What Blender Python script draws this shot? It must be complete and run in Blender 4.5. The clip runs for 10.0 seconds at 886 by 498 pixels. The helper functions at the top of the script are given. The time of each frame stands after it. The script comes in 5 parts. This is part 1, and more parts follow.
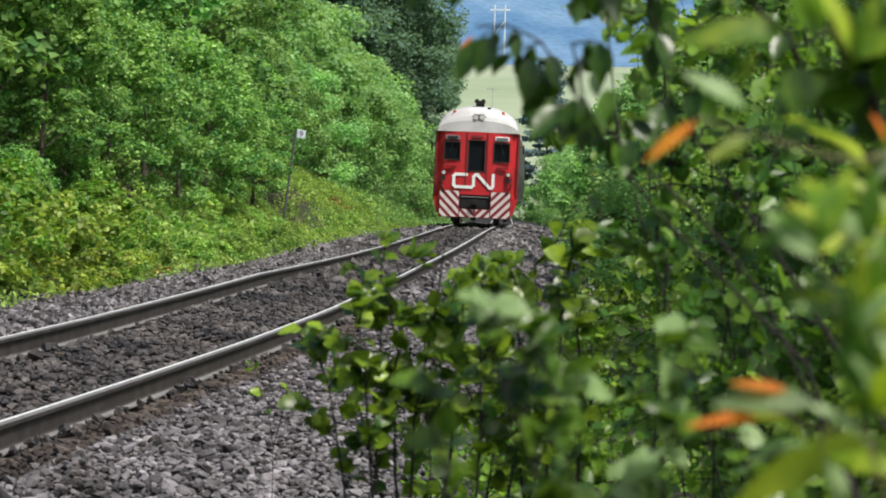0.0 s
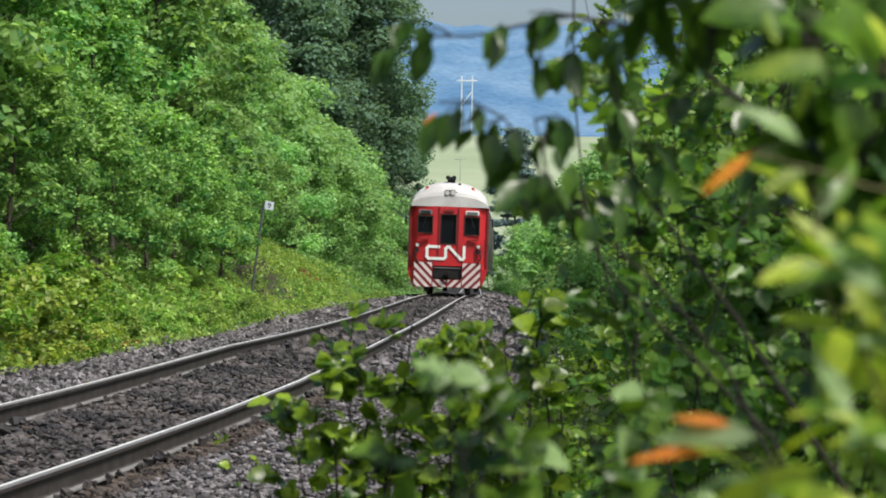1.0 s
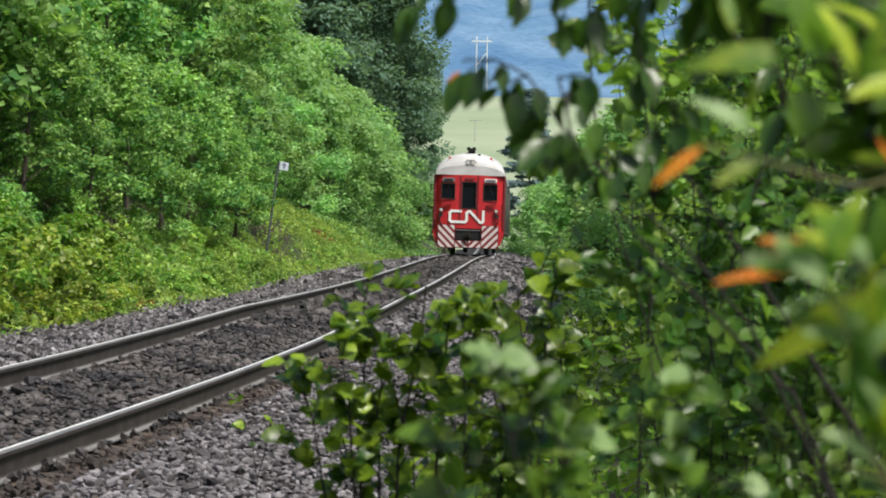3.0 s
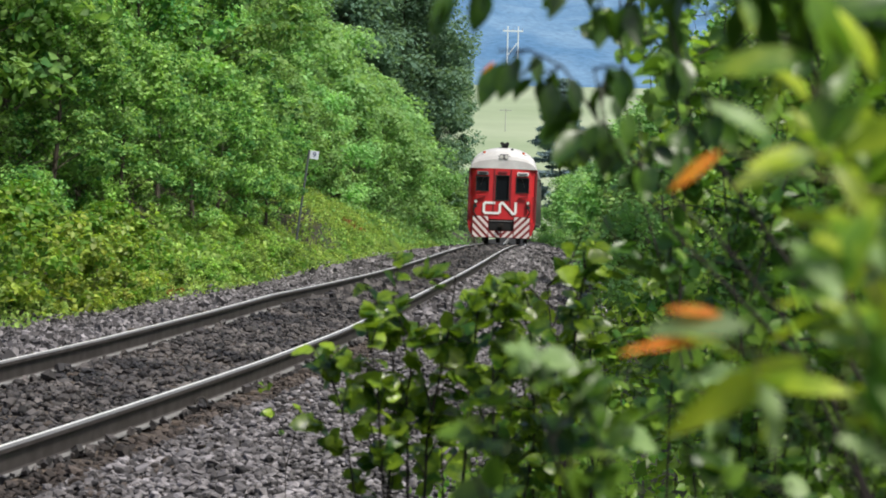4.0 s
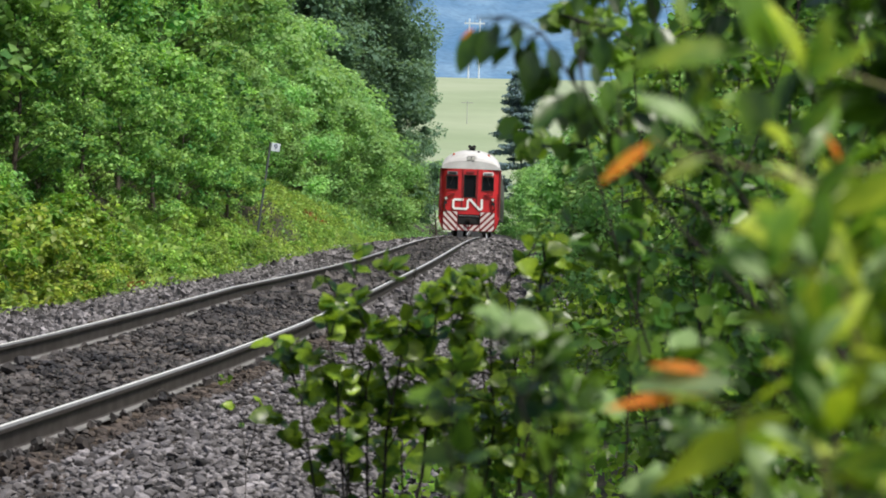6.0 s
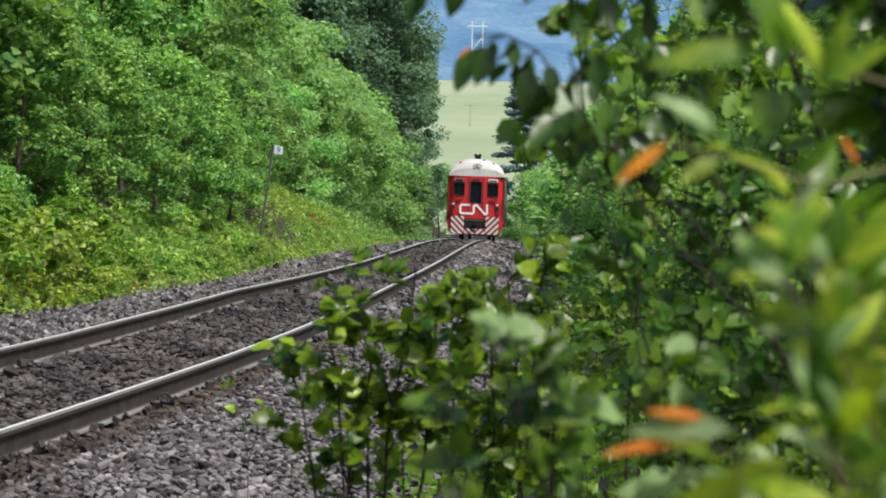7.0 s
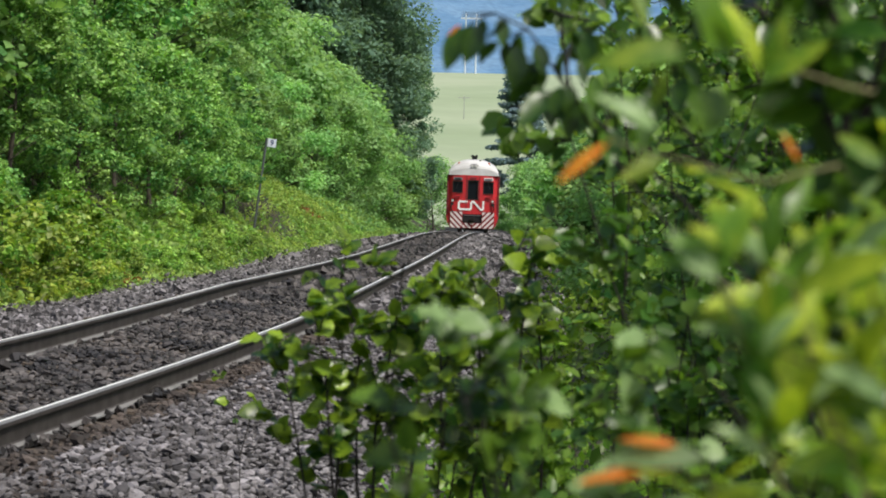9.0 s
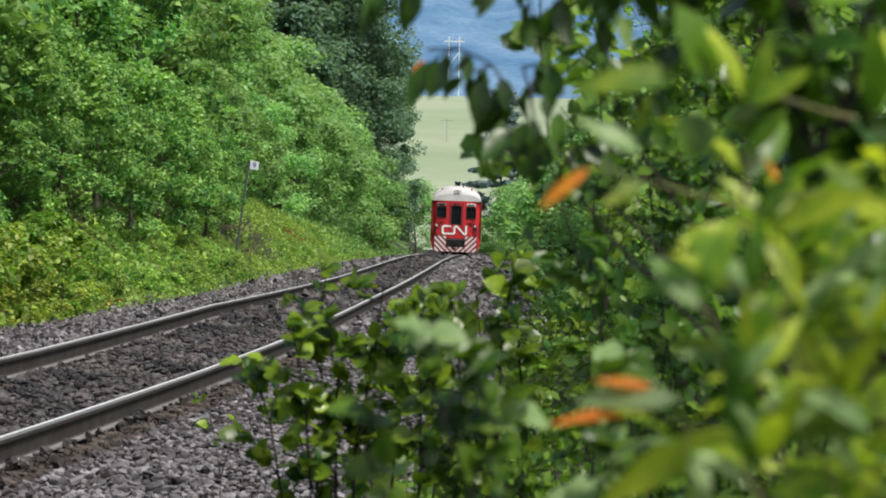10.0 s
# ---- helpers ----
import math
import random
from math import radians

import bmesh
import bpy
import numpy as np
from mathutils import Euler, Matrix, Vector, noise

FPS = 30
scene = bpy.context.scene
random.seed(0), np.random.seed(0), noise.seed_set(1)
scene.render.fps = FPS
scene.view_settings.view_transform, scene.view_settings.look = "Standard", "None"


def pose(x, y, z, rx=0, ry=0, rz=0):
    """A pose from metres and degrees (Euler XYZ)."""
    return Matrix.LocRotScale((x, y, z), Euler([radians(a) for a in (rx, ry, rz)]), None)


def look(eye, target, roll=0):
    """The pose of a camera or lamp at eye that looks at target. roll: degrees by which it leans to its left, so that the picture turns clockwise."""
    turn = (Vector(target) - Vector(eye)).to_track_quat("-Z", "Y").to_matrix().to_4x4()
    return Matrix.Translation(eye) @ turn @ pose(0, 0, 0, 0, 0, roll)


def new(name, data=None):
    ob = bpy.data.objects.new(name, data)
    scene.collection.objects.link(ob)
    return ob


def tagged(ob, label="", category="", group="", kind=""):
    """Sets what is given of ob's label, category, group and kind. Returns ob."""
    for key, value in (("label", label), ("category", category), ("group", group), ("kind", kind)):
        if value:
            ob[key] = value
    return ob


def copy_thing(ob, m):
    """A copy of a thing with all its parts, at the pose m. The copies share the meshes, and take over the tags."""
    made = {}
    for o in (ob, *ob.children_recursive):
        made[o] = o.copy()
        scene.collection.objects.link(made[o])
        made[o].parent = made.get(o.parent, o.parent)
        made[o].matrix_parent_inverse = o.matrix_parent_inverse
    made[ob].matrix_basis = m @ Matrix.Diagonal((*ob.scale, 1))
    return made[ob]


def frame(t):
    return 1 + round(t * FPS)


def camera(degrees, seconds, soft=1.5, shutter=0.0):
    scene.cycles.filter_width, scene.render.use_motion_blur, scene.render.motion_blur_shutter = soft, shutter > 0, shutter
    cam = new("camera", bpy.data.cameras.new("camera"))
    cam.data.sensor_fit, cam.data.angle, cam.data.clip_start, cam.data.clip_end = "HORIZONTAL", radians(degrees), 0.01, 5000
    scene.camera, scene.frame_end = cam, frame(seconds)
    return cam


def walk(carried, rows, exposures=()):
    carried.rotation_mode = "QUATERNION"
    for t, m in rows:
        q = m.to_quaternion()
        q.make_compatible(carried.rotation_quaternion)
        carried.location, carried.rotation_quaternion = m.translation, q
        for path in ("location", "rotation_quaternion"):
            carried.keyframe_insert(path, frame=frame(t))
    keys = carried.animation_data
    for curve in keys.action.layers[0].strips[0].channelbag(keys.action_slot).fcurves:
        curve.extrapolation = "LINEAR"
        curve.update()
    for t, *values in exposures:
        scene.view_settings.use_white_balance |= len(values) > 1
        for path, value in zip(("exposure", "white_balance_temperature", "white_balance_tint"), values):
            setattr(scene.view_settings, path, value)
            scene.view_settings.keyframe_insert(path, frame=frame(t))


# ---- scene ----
cam = camera(22.74, 10.0, soft=1.85)
cam.data.dof.use_dof = True
cam.data.dof.focus_distance = 70.0
cam.data.dof.aperture_fstop = 11.0

EYE_Z = 1.45
# seconds, sideways drift, heading to the right, pitch, roll
SHOT = (
    (0, 0, -0.533, -1.756, 1.36),
    (0.5, 0, -0.07, -0.086, 1.18),
    (1, 0, 0.246, 0.093, 0.94),
    (1.5, 0, -0.283, -0.467, 0.96),
    (2, 0, 0.061, -0.675, 0.92),
    (2.2, 0, 0.035, -0.63, 1.0),
    (3.3, 0, -0.124, -0.998, 1.05),
    (3.5, 0, -0.164, -0.945, 1.1),
    (4, 0, -0.881, -1.217, 1.39),
    (4.5, 0, 0.056, -1.467, 1.55),
    (5, 0.001, 0.72, -1.574, 1.7),
    (5.5, 0.002, 0.374, -1.631, 1.5),
    (5.7, 0.0033, 0.195, -1.381, 1.52),
    (6.8, 0.0104, 0.055, -1.428, 1.28),
    (7, 0.0118, 0.038, -1.323, 1.36),
    (7.5, 0.015, 0.508, -1.269, 1.37),
    (8, 0.0193, 0.683, -1.261, 1.35),
    (8.5, 0.0237, 0.211, -1.285, 1.31),
    (9, 0.028, 0.19, -1.515, 1.21),
    (9.5, 0.0315, 0.774, -1.626, 0.81),
    (10, 0.035, 0.629, -0.914, 1.32),
)


def shot(x, yaw, pitch, roll):
    a, b = radians(yaw), radians(pitch)
    eye = Vector((x, 0, EYE_Z))
    return look(eye, eye + Vector((math.sin(a) * math.cos(b), math.cos(a) * math.cos(b), math.sin(b))) * 50, roll)


walk(cam, [(t, shot(*r)) for t, *r in SHOT], ((0, 0.36), (7, 0.34), (8.5, 0.29), (10, 0.25)))

# ---- light ----
world = bpy.data.worlds.new("sky")
scene.world = world
world.use_nodes = True
wn = world.node_tree
sky = wn.nodes.new("ShaderNodeTexSky")
sky.sky_type, sky.sun_disc = "NISHITA", False
SUN_EL, SUN_AZ = 56, 138   # degrees up; degrees to the right of the way the camera looks
sky.sun_elevation, sky.sun_rotation = radians(SUN_EL), radians(SUN_AZ)
sky.air_density, sky.dust_density, sky.ozone_density = 1.0, 4.0, 1.0
wn.links.new(sky.outputs[0], wn.nodes["Background"].inputs[0])
wn.nodes["Background"].inputs[1].default_value = 0.115
sun = new("sun", bpy.data.lights.new("sun", "SUN"))
sun.data.energy, sun.data.angle, sun.data.color = 3.15, radians(8), (1.0, 0.965, 0.87)
sd = Vector((math.sin(radians(SUN_AZ)) * math.cos(radians(SUN_EL)), math.cos(radians(SUN_AZ)) * math.cos(radians(SUN_EL)), math.sin(radians(SUN_EL))))
sun.matrix_world = look(sd * 100, (0, 0, 0))


# ---- materials ----
def mat(name, color, rough=0.7, metal=0.0, vary=0.25, scale=4.0, bump=0.0, tint=None, spread=0.0, rand="", spec=0.5):
    """Principled surface with noise at two scales; tint is the second colour, rand shifts brightness by island or object."""
    m = bpy.data.materials.new(name)
    m.use_nodes = True
    n, l = m.node_tree.nodes, m.node_tree.links
    b = n["Principled BSDF"]
    b.inputs["Metallic"].default_value, b.inputs["Specular IOR Level"].default_value = metal, spec
    tc = n.new("ShaderNodeTexCoord")
    big, fine = n.new("ShaderNodeTexNoise"), n.new("ShaderNodeTexNoise")
    for x, k, det in ((big, scale, 4), (fine, scale * 11, 3)):
        x.inputs["Scale"].default_value, x.inputs["Detail"].default_value = k, det
        l.new(tc.outputs["Object"], x.inputs["Vector"])
    mix = n.new("ShaderNodeMix")
    mix.data_type = "RGBA"
    mix.inputs[6].default_value = (*color, 1)
    mix.inputs[7].default_value = (*(tint or [c * (1 - vary) for c in color]), 1)
    ramp = n.new("ShaderNodeMapRange")
    ramp.inputs[1].default_value, ramp.inputs[2].default_value = 0.38, 0.66
    l.new(big.outputs[0], ramp.inputs[0])
    l.new(ramp.outputs[0], mix.inputs[0])
    hsv = n.new("ShaderNodeHueSaturation")
    l.new(mix.outputs[2], hsv.inputs["Color"])
    val = n.new("ShaderNodeMapRange")
    val.inputs[3].default_value, val.inputs[4].default_value = 1 - vary, 1 + vary
    l.new(fine.outputs[0], val.inputs[0])
    last = val.outputs[0]
    if rand:
        if rand == "island":
            src = n.new("ShaderNodeNewGeometry").outputs["Random Per Island"]
        else:
            src = n.new("ShaderNodeObjectInfo").outputs["Random"]
        rr = n.new("ShaderNodeMapRange")
        rr.inputs[3].default_value, rr.inputs[4].default_value = 1 - spread, 1 + spread
        l.new(src, rr.inputs[0])
        mul = n.new("ShaderNodeMath")
        mul.operation = "MULTIPLY"
        l.new(last, mul.inputs[0])
        l.new(rr.outputs[0], mul.inputs[1])
        last = mul.outputs[0]
    l.new(last, hsv.inputs["Value"])
    l.new(hsv.outputs[0], b.inputs["Base Color"])
    ro = n.new("ShaderNodeMapRange")
    ro.inputs[3].default_value, ro.inputs[4].default_value = max(rough - 0.12, 0.02), min(rough + 0.12, 1)
    l.new(fine.outputs[0], ro.inputs[0])
    l.new(ro.outputs[0], b.inputs["Roughness"])
    if bump:
        bp = n.new("ShaderNodeBump")
        bp.inputs["Strength"].default_value, bp.inputs["Distance"].default_value = 0.8, bump
        l.new(fine.outputs[0], bp.inputs["Height"])
        l.new(bp.outputs[0], b.inputs["Normal"])
    return m


def leaf_mat(name, color, tint, rough=0.45, through_light=0.4, rand="island", spread=0.28, spec=0.4):
    """Leaf: glossy skin, light shining through, each leaf its own shade between two greens."""
    m = bpy.data.materials.new(name)
    m.use_nodes = True
    n, l = m.node_tree.nodes, m.node_tree.links
    b, out = n["Principled BSDF"], n["Material Output"]
    if rand == "island":
        src = n.new("ShaderNodeNewGeometry").outputs["Random Per Island"]
    else:
        src = n.new("ShaderNodeObjectInfo").outputs["Random"]
    tc = n.new("ShaderNodeTexCoord")
    no = n.new("ShaderNodeTexNoise")
    no.inputs["Scale"].default_value, no.inputs["Detail"].default_value = (0.8, 3) if rand == "island" else (30, 3)
    l.new(tc.outputs["Object"], no.inputs["Vector"])
    ad = n.new("ShaderNodeMath")
    ad.operation = "MULTIPLY_ADD"
    l.new(src, ad.inputs[0])
    ad.inputs[1].default_value = 0.7
    sub = n.new("ShaderNodeMapRange")
    sub.inputs[1].default_value, sub.inputs[2].default_value = 0.35, 0.7
    sub.inputs[3].default_value, sub.inputs[4].default_value = -0.3, 0.6
    l.new(no.outputs[0], sub.inputs[0])
    l.new(sub.outputs[0], ad.inputs[2])
    mix = n.new("ShaderNodeMix")
    mix.data_type = "RGBA"
    mix.inputs[6].default_value, mix.inputs[7].default_value = (*color, 1), (*tint, 1)
    l.new(ad.outputs[0], mix.inputs[0])
    hsv = n.new("ShaderNodeHueSaturation")
    l.new(mix.outputs[2], hsv.inputs["Color"])
    wn_ = n.new("ShaderNodeMath")
    wn_.operation = "FRACT"
    m2 = n.new("ShaderNodeMath")
    m2.operation = "MULTIPLY"
    m2.inputs[1].default_value = 17.3
    l.new(src, m2.inputs[0])
    l.new(m2.outputs[0], wn_.inputs[0])
    rr = n.new("ShaderNodeMapRange")
    rr.inputs[3].default_value, rr.inputs[4].default_value = 1 - spread, 1 + spread
    l.new(wn_.outputs[0], rr.inputs[0])
    if rand == "island":
        each = n.new("ShaderNodeObjectInfo")
        er = n.new("ShaderNodeMapRange")
        er.inputs[3].default_value, er.inputs[4].default_value = 0.78, 1.22
        l.new(each.outputs["Random"], er.inputs[0])
        em = n.new("ShaderNodeMath")
        em.operation = "MULTIPLY"
        l.new(rr.outputs[0], em.inputs[0])
        l.new(er.outputs[0], em.inputs[1])
        l.new(em.outputs[0], hsv.inputs["Value"])
        eh = n.new("ShaderNodeMapRange")
        eh.inputs[3].default_value, eh.inputs[4].default_value = 0.488, 0.506
        l.new(each.outputs["Random"], eh.inputs[0])
        l.new(eh.outputs[0], hsv.inputs["Hue"])
    else:
        l.new(rr.outputs[0], hsv.inputs["Value"])
    l.new(hsv.outputs[0], b.inputs["Base Color"])
    b.inputs["Roughness"].default_value, b.inputs["Specular IOR Level"].default_value = rough, spec
    tr = n.new("ShaderNodeBsdfTranslucent")
    warm = n.new("ShaderNodeMix")
    warm.data_type, warm.blend_type = "RGBA", "MULTIPLY"
    warm.inputs[0].default_value = 1.0
    warm.inputs[7].default_value = (1.95, 1.95, 1.0, 1)
    l.new(hsv.outputs[0], warm.inputs[6])
    l.new(warm.outputs[2], tr.inputs[0])
    sh = n.new("ShaderNodeMixShader")
    sh.inputs[0].default_value = through_light
    l.new(b.outputs[0], sh.inputs[1])
    l.new(tr.outputs[0], sh.inputs[2])
    l.new(sh.outputs[0], out.inputs[0])
    return m


M = {
    "soil": mat("dark_soil", (0.035, 0.026, 0.018), 0.95, vary=0.5, scale=1.2, bump=0.04, tint=(0.03, 0.045, 0.015)),
    "meadow": mat("meadow", (0.235, 0.30, 0.175), 0.95, vary=0.12, scale=0.015, tint=(0.32, 0.37, 0.245)),
    "stone_grey": mat("shoulder_stone", (0.172, 0.163, 0.172), 0.85, vary=0.3, scale=2.5, tint=(0.06, 0.056, 0.057), rand="island", spread=0.85, spec=0.3),
    "loose_stone": mat("loose_stone", (0.19, 0.18, 0.188), 0.85, vary=0.3, scale=9, tint=(0.07, 0.066, 0.068), rand="object", spread=0.6, spec=0.3),
    "stone_dark": mat("oily_and_gap_dark_stone", (0.076, 0.068, 0.066), 0.7, vary=0.25, scale=0.9, tint=(0.011, 0.011, 0.014), rand="island", spread=0.85),
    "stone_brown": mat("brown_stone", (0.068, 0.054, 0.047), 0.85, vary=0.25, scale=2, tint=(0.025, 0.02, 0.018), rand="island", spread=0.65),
    "pale_stone": mat("pale_stone", (0.40, 0.40, 0.41), 0.85, vary=0.2, scale=5, tint=(0.28, 0.27, 0.27), bump=0.01),
    # Near-black, so the shade in gaps between stones lies in the colour.
    "bed": mat("gap_shade_bed", (0.016, 0.014, 0.013), 0.9, vary=0.5, scale=5, bump=0.06),
    "rail_side": mat("rusty_rail", (0.034, 0.028, 0.026), 0.7, metal=0.2, vary=0.3, scale=6, tint=(0.06, 0.053, 0.05)),
    # Near-white, barely metallic: the sky's shine on the worn top is painted.
    "rail_top": mat("polished_rail_shine", (0.92, 0.92, 0.92), 0.34, metal=0.15, vary=0.08, scale=8),
    "rail_edge": mat("worn_rail_edge", (0.20, 0.195, 0.195), 0.55, metal=0.35, vary=0.2, scale=8),
    "rail_foot": mat("dusty_rail_foot", (0.21, 0.21, 0.21), 0.85, vary=0.25, scale=5, tint=(0.14, 0.137, 0.135)),
    "tie": mat("creosoted_wood", (0.09, 0.07, 0.055), 0.9, vary=0.4, scale=5, bump=0.01),
    "iron": mat("dark_iron", (0.03, 0.026, 0.024), 0.7, metal=0.4, vary=0.3, scale=20),
    "bark": mat("bark", (0.085, 0.07, 0.055), 0.9, vary=0.35, scale=6, bump=0.01),
    "twig": mat("dark_twig", (0.018, 0.014, 0.011), 0.9, vary=0.35, scale=60),
    "twig_green": mat("green_twig", (0.16, 0.15, 0.05), 0.6, vary=0.3, scale=60),
    "red": mat("red_paint", (0.52, 0.022, 0.028), 0.38, vary=0.1, scale=1.5, tint=(0.40, 0.02, 0.026)),
    "dark_red": mat("faded_dark_red_paint", (0.20, 0.02, 0.025), 0.5, vary=0.2, scale=2),
    "white": mat("white_roof_paint", (0.56, 0.56, 0.56), 0.5, vary=0.1, scale=1.2, tint=(0.44, 0.43, 0.43)),
    "logo": mat("white_sheet", (0.80, 0.80, 0.80), 0.45, vary=0.05, scale=3),
    "stripe": mat("dusty_white_stripe", (0.66, 0.60, 0.60), 0.55, vary=0.15, scale=4),
    "steel": mat("ribbed_steel", (0.13, 0.12, 0.12), 0.5, metal=0.5, vary=0.12, scale=2),
    "black": mat("fittings_and_pocket_black", (0.007, 0.007, 0.008), 0.55, vary=0.3, scale=8),
    "grey": mat("grey_fittings", (0.16, 0.16, 0.17), 0.5, vary=0.2, scale=8),
    "rubber": mat("black_rubber", (0.015, 0.015, 0.015), 0.8, vary=0.3, scale=10),
    "lens": mat("dull_lamp_glass", (0.55, 0.55, 0.52), 0.15, vary=0.1, scale=10),
    "amber": mat("amber_lens", (0.45, 0.09, 0.03), 0.25, vary=0.1, scale=10),
    "post": mat("grey_green_post", (0.10, 0.12, 0.12), 0.6, metal=0.3, vary=0.25, scale=5),
    "sign": mat("white_sign", (0.62, 0.67, 0.76), 0.5, vary=0.05, scale=8),
    "ink": mat("sign_ink", (0.03, 0.05, 0.16), 0.5, vary=0.05, scale=8),
    "pale_wood": mat("weathered_pole", (0.62, 0.68, 0.74), 0.8, vary=0.12, scale=0.8),
    "grey_wood": mat("grey_pole", (0.36, 0.38, 0.34), 0.85, vary=0.15, scale=0.8),
    # The blue of distance haze is put into this forest colour.
    "hazed_forest": mat("hazed_forest", (0.085, 0.175, 0.30), 1.0, vary=0.35, scale=0.012, tint=(0.145, 0.245, 0.365), spec=0.0),
    "leaf_tree": leaf_mat("broad_leaf_green", (0.052, 0.175, 0.05), (0.32, 0.52, 0.16), 0.55, 0.36, spec=0.22, spread=0.40),
    # A little bluer than leaf_tree, to suggest haze on the farther trees.
    "leaf_fresh": leaf_mat("fresh_leaf_green", (0.10, 0.23, 0.075), (0.25, 0.41, 0.14), 0.55, 0.35, spread=0.32, spec=0.2),
    # Paled and blued: distance haze over the tall trees is in the colour.
    "leaf_dark": leaf_mat("hazed_dark_leaf", (0.135, 0.235, 0.175), (0.19, 0.30, 0.22), 0.9, 0.38, spec=0.04, spread=0.14),
    "leaf_yellow": leaf_mat("yellow_green_leaf", (0.085, 0.21, 0.03), (0.34, 0.40, 0.075), 0.5, 0.35, spread=0.45),
    # Pale green with the haze over distant shrubs mixed into it.
    "leaf_far": leaf_mat("hazed_leaf_green", (0.175, 0.335, 0.14), (0.295, 0.475, 0.20), 0.8, 0.38, spec=0.06, spread=0.16),
    # Needle green lightened towards blue, with the air's haze painted in.
    "needle": leaf_mat("hazed_needle", (0.17, 0.245, 0.30), (0.21, 0.285, 0.34), 0.95, 0.4, spec=0.02, spread=0.1),
    "blade": leaf_mat("grass_blade", (0.16, 0.28, 0.05), (0.36, 0.45, 0.12), 0.55, 0.4),
    "weed": leaf_mat("weed_leaf", (0.105, 0.235, 0.05), (0.37, 0.50, 0.135), 0.55, 0.4, spread=0.45),
    "leaf_shrub": leaf_mat("shrub_leaf", (0.048, 0.135, 0.02), (0.245, 0.41, 0.042), 0.36, 0.36),
    "alder": leaf_mat("alder_leaf", (0.022, 0.07, 0.009), (0.27, 0.39, 0.025), 0.30, 0.34, rand="object"),
    "alder_dark": leaf_mat("dark_alder_leaf", (0.015, 0.045, 0.007), (0.07, 0.15, 0.012), 0.30, 0.28, rand="object"),
    "pale_leaf": leaf_mat("grey_green_leaf", (0.018, 0.06, 0.008), (0.18, 0.31, 0.03), 0.30, 0.35, rand="object"),
    "willow": leaf_mat("willow_leaf", (0.085, 0.19, 0.012), (0.42, 0.50, 0.035), 0.42, 0.46, rand="object"),
    "broad_willow": leaf_mat("broad_willow_leaf", (0.02, 0.066, 0.008), (0.13, 0.26, 0.016), 0.34, 0.34, rand="object"),
    "willow_pale": leaf_mat("pale_willow_leaf", (0.16, 0.26, 0.09), (0.30, 0.41, 0.18), 0.45, 0.3, rand="object", spread=0.2),
    "orange_leaf": leaf_mat("orange_leaf", (0.76, 0.15, 0.015), (0.78, 0.30, 0.02), 0.55, 0.5, rand="object", spread=0.1),
    "rust_leaf": leaf_mat("rusty_leaf", (0.20, 0.09, 0.03), (0.32, 0.14, 0.04), 0.6, 0.3),
}


def window_glass():
    m = bpy.data.materials.new("dark_window_glass")
    m.use_nodes = True
    b = m.node_tree.nodes["Principled BSDF"]
    b.inputs["Base Color"].default_value = (0.006, 0.009, 0.012, 1)
    b.inputs["Roughness"].default_value = 0.06
    b.inputs["Specular IOR Level"].default_value = 0.12
    return m


M["glass"] = window_glass()


# ---- mesh helpers ----
def part(name, bm, material, parent=None, label="", smooth=False):
    me = bpy.data.meshes.new(name)
    bm.to_mesh(me)
    bm.free()
    me.materials.append(M[material])
    if smooth:
        me.polygons.foreach_set("use_smooth", [True] * len(me.polygons))
    ob = new(name, me)
    ob.parent = parent
    return tagged(ob, label)


def raw(name, verts, faces, material, parent=None, label="", smooth=False):
    me = bpy.data.meshes.new(name)
    me.from_pydata(verts if isinstance(verts, list) else np.asarray(verts).tolist(), [], faces if isinstance(faces, list) else np.asarray(faces).tolist())
    me.materials.append(M[material])
    if smooth:
        me.polygons.foreach_set("use_smooth", [True] * len(me.polygons))
    ob = new(name, me)
    ob.parent = parent
    return tagged(ob, label)


def thing(name, m, label, category, group="", kind=""):
    ob = new(name)
    ob.matrix_world = m
    return tagged(ob, label, category, group, kind)


def box(size, at=(0, 0, 0), bevel=0.0, turn=None):
    bm = bmesh.new()
    bmesh.ops.create_cube(bm, size=1)
    bmesh.ops.scale(bm, vec=size, verts=bm.verts)
    if bevel:
        bmesh.ops.bevel(bm, geom=bm.edges[:], offset=bevel, segments=2, affect="EDGES")
    if turn is not None:
        bmesh.ops.transform(bm, matrix=turn, verts=bm.verts)
    bmesh.ops.translate(bm, vec=at, verts=bm.verts)
    return bm


def rod(a, b, r, r2=None, n=8):
    bm = bmesh.new()
    a, b = Vector(a), Vector(b)
    bmesh.ops.create_cone(bm, cap_ends=True, segments=n, radius1=r, radius2=r if r2 is None else r2, depth=(b - a).length)
    bmesh.ops.transform(bm, matrix=Matrix.Translation((a + b) / 2) @ (b - a).to_track_quat("Z", "Y").to_matrix().to_4x4(), verts=bm.verts)
    return bm


def join(*bms):
    out = bmesh.new()
    for b in bms:
        me = bpy.data.meshes.new("piece")
        b.to_mesh(me)
        b.free()
        out.from_mesh(me)
        bpy.data.meshes.remove(me)
    return out


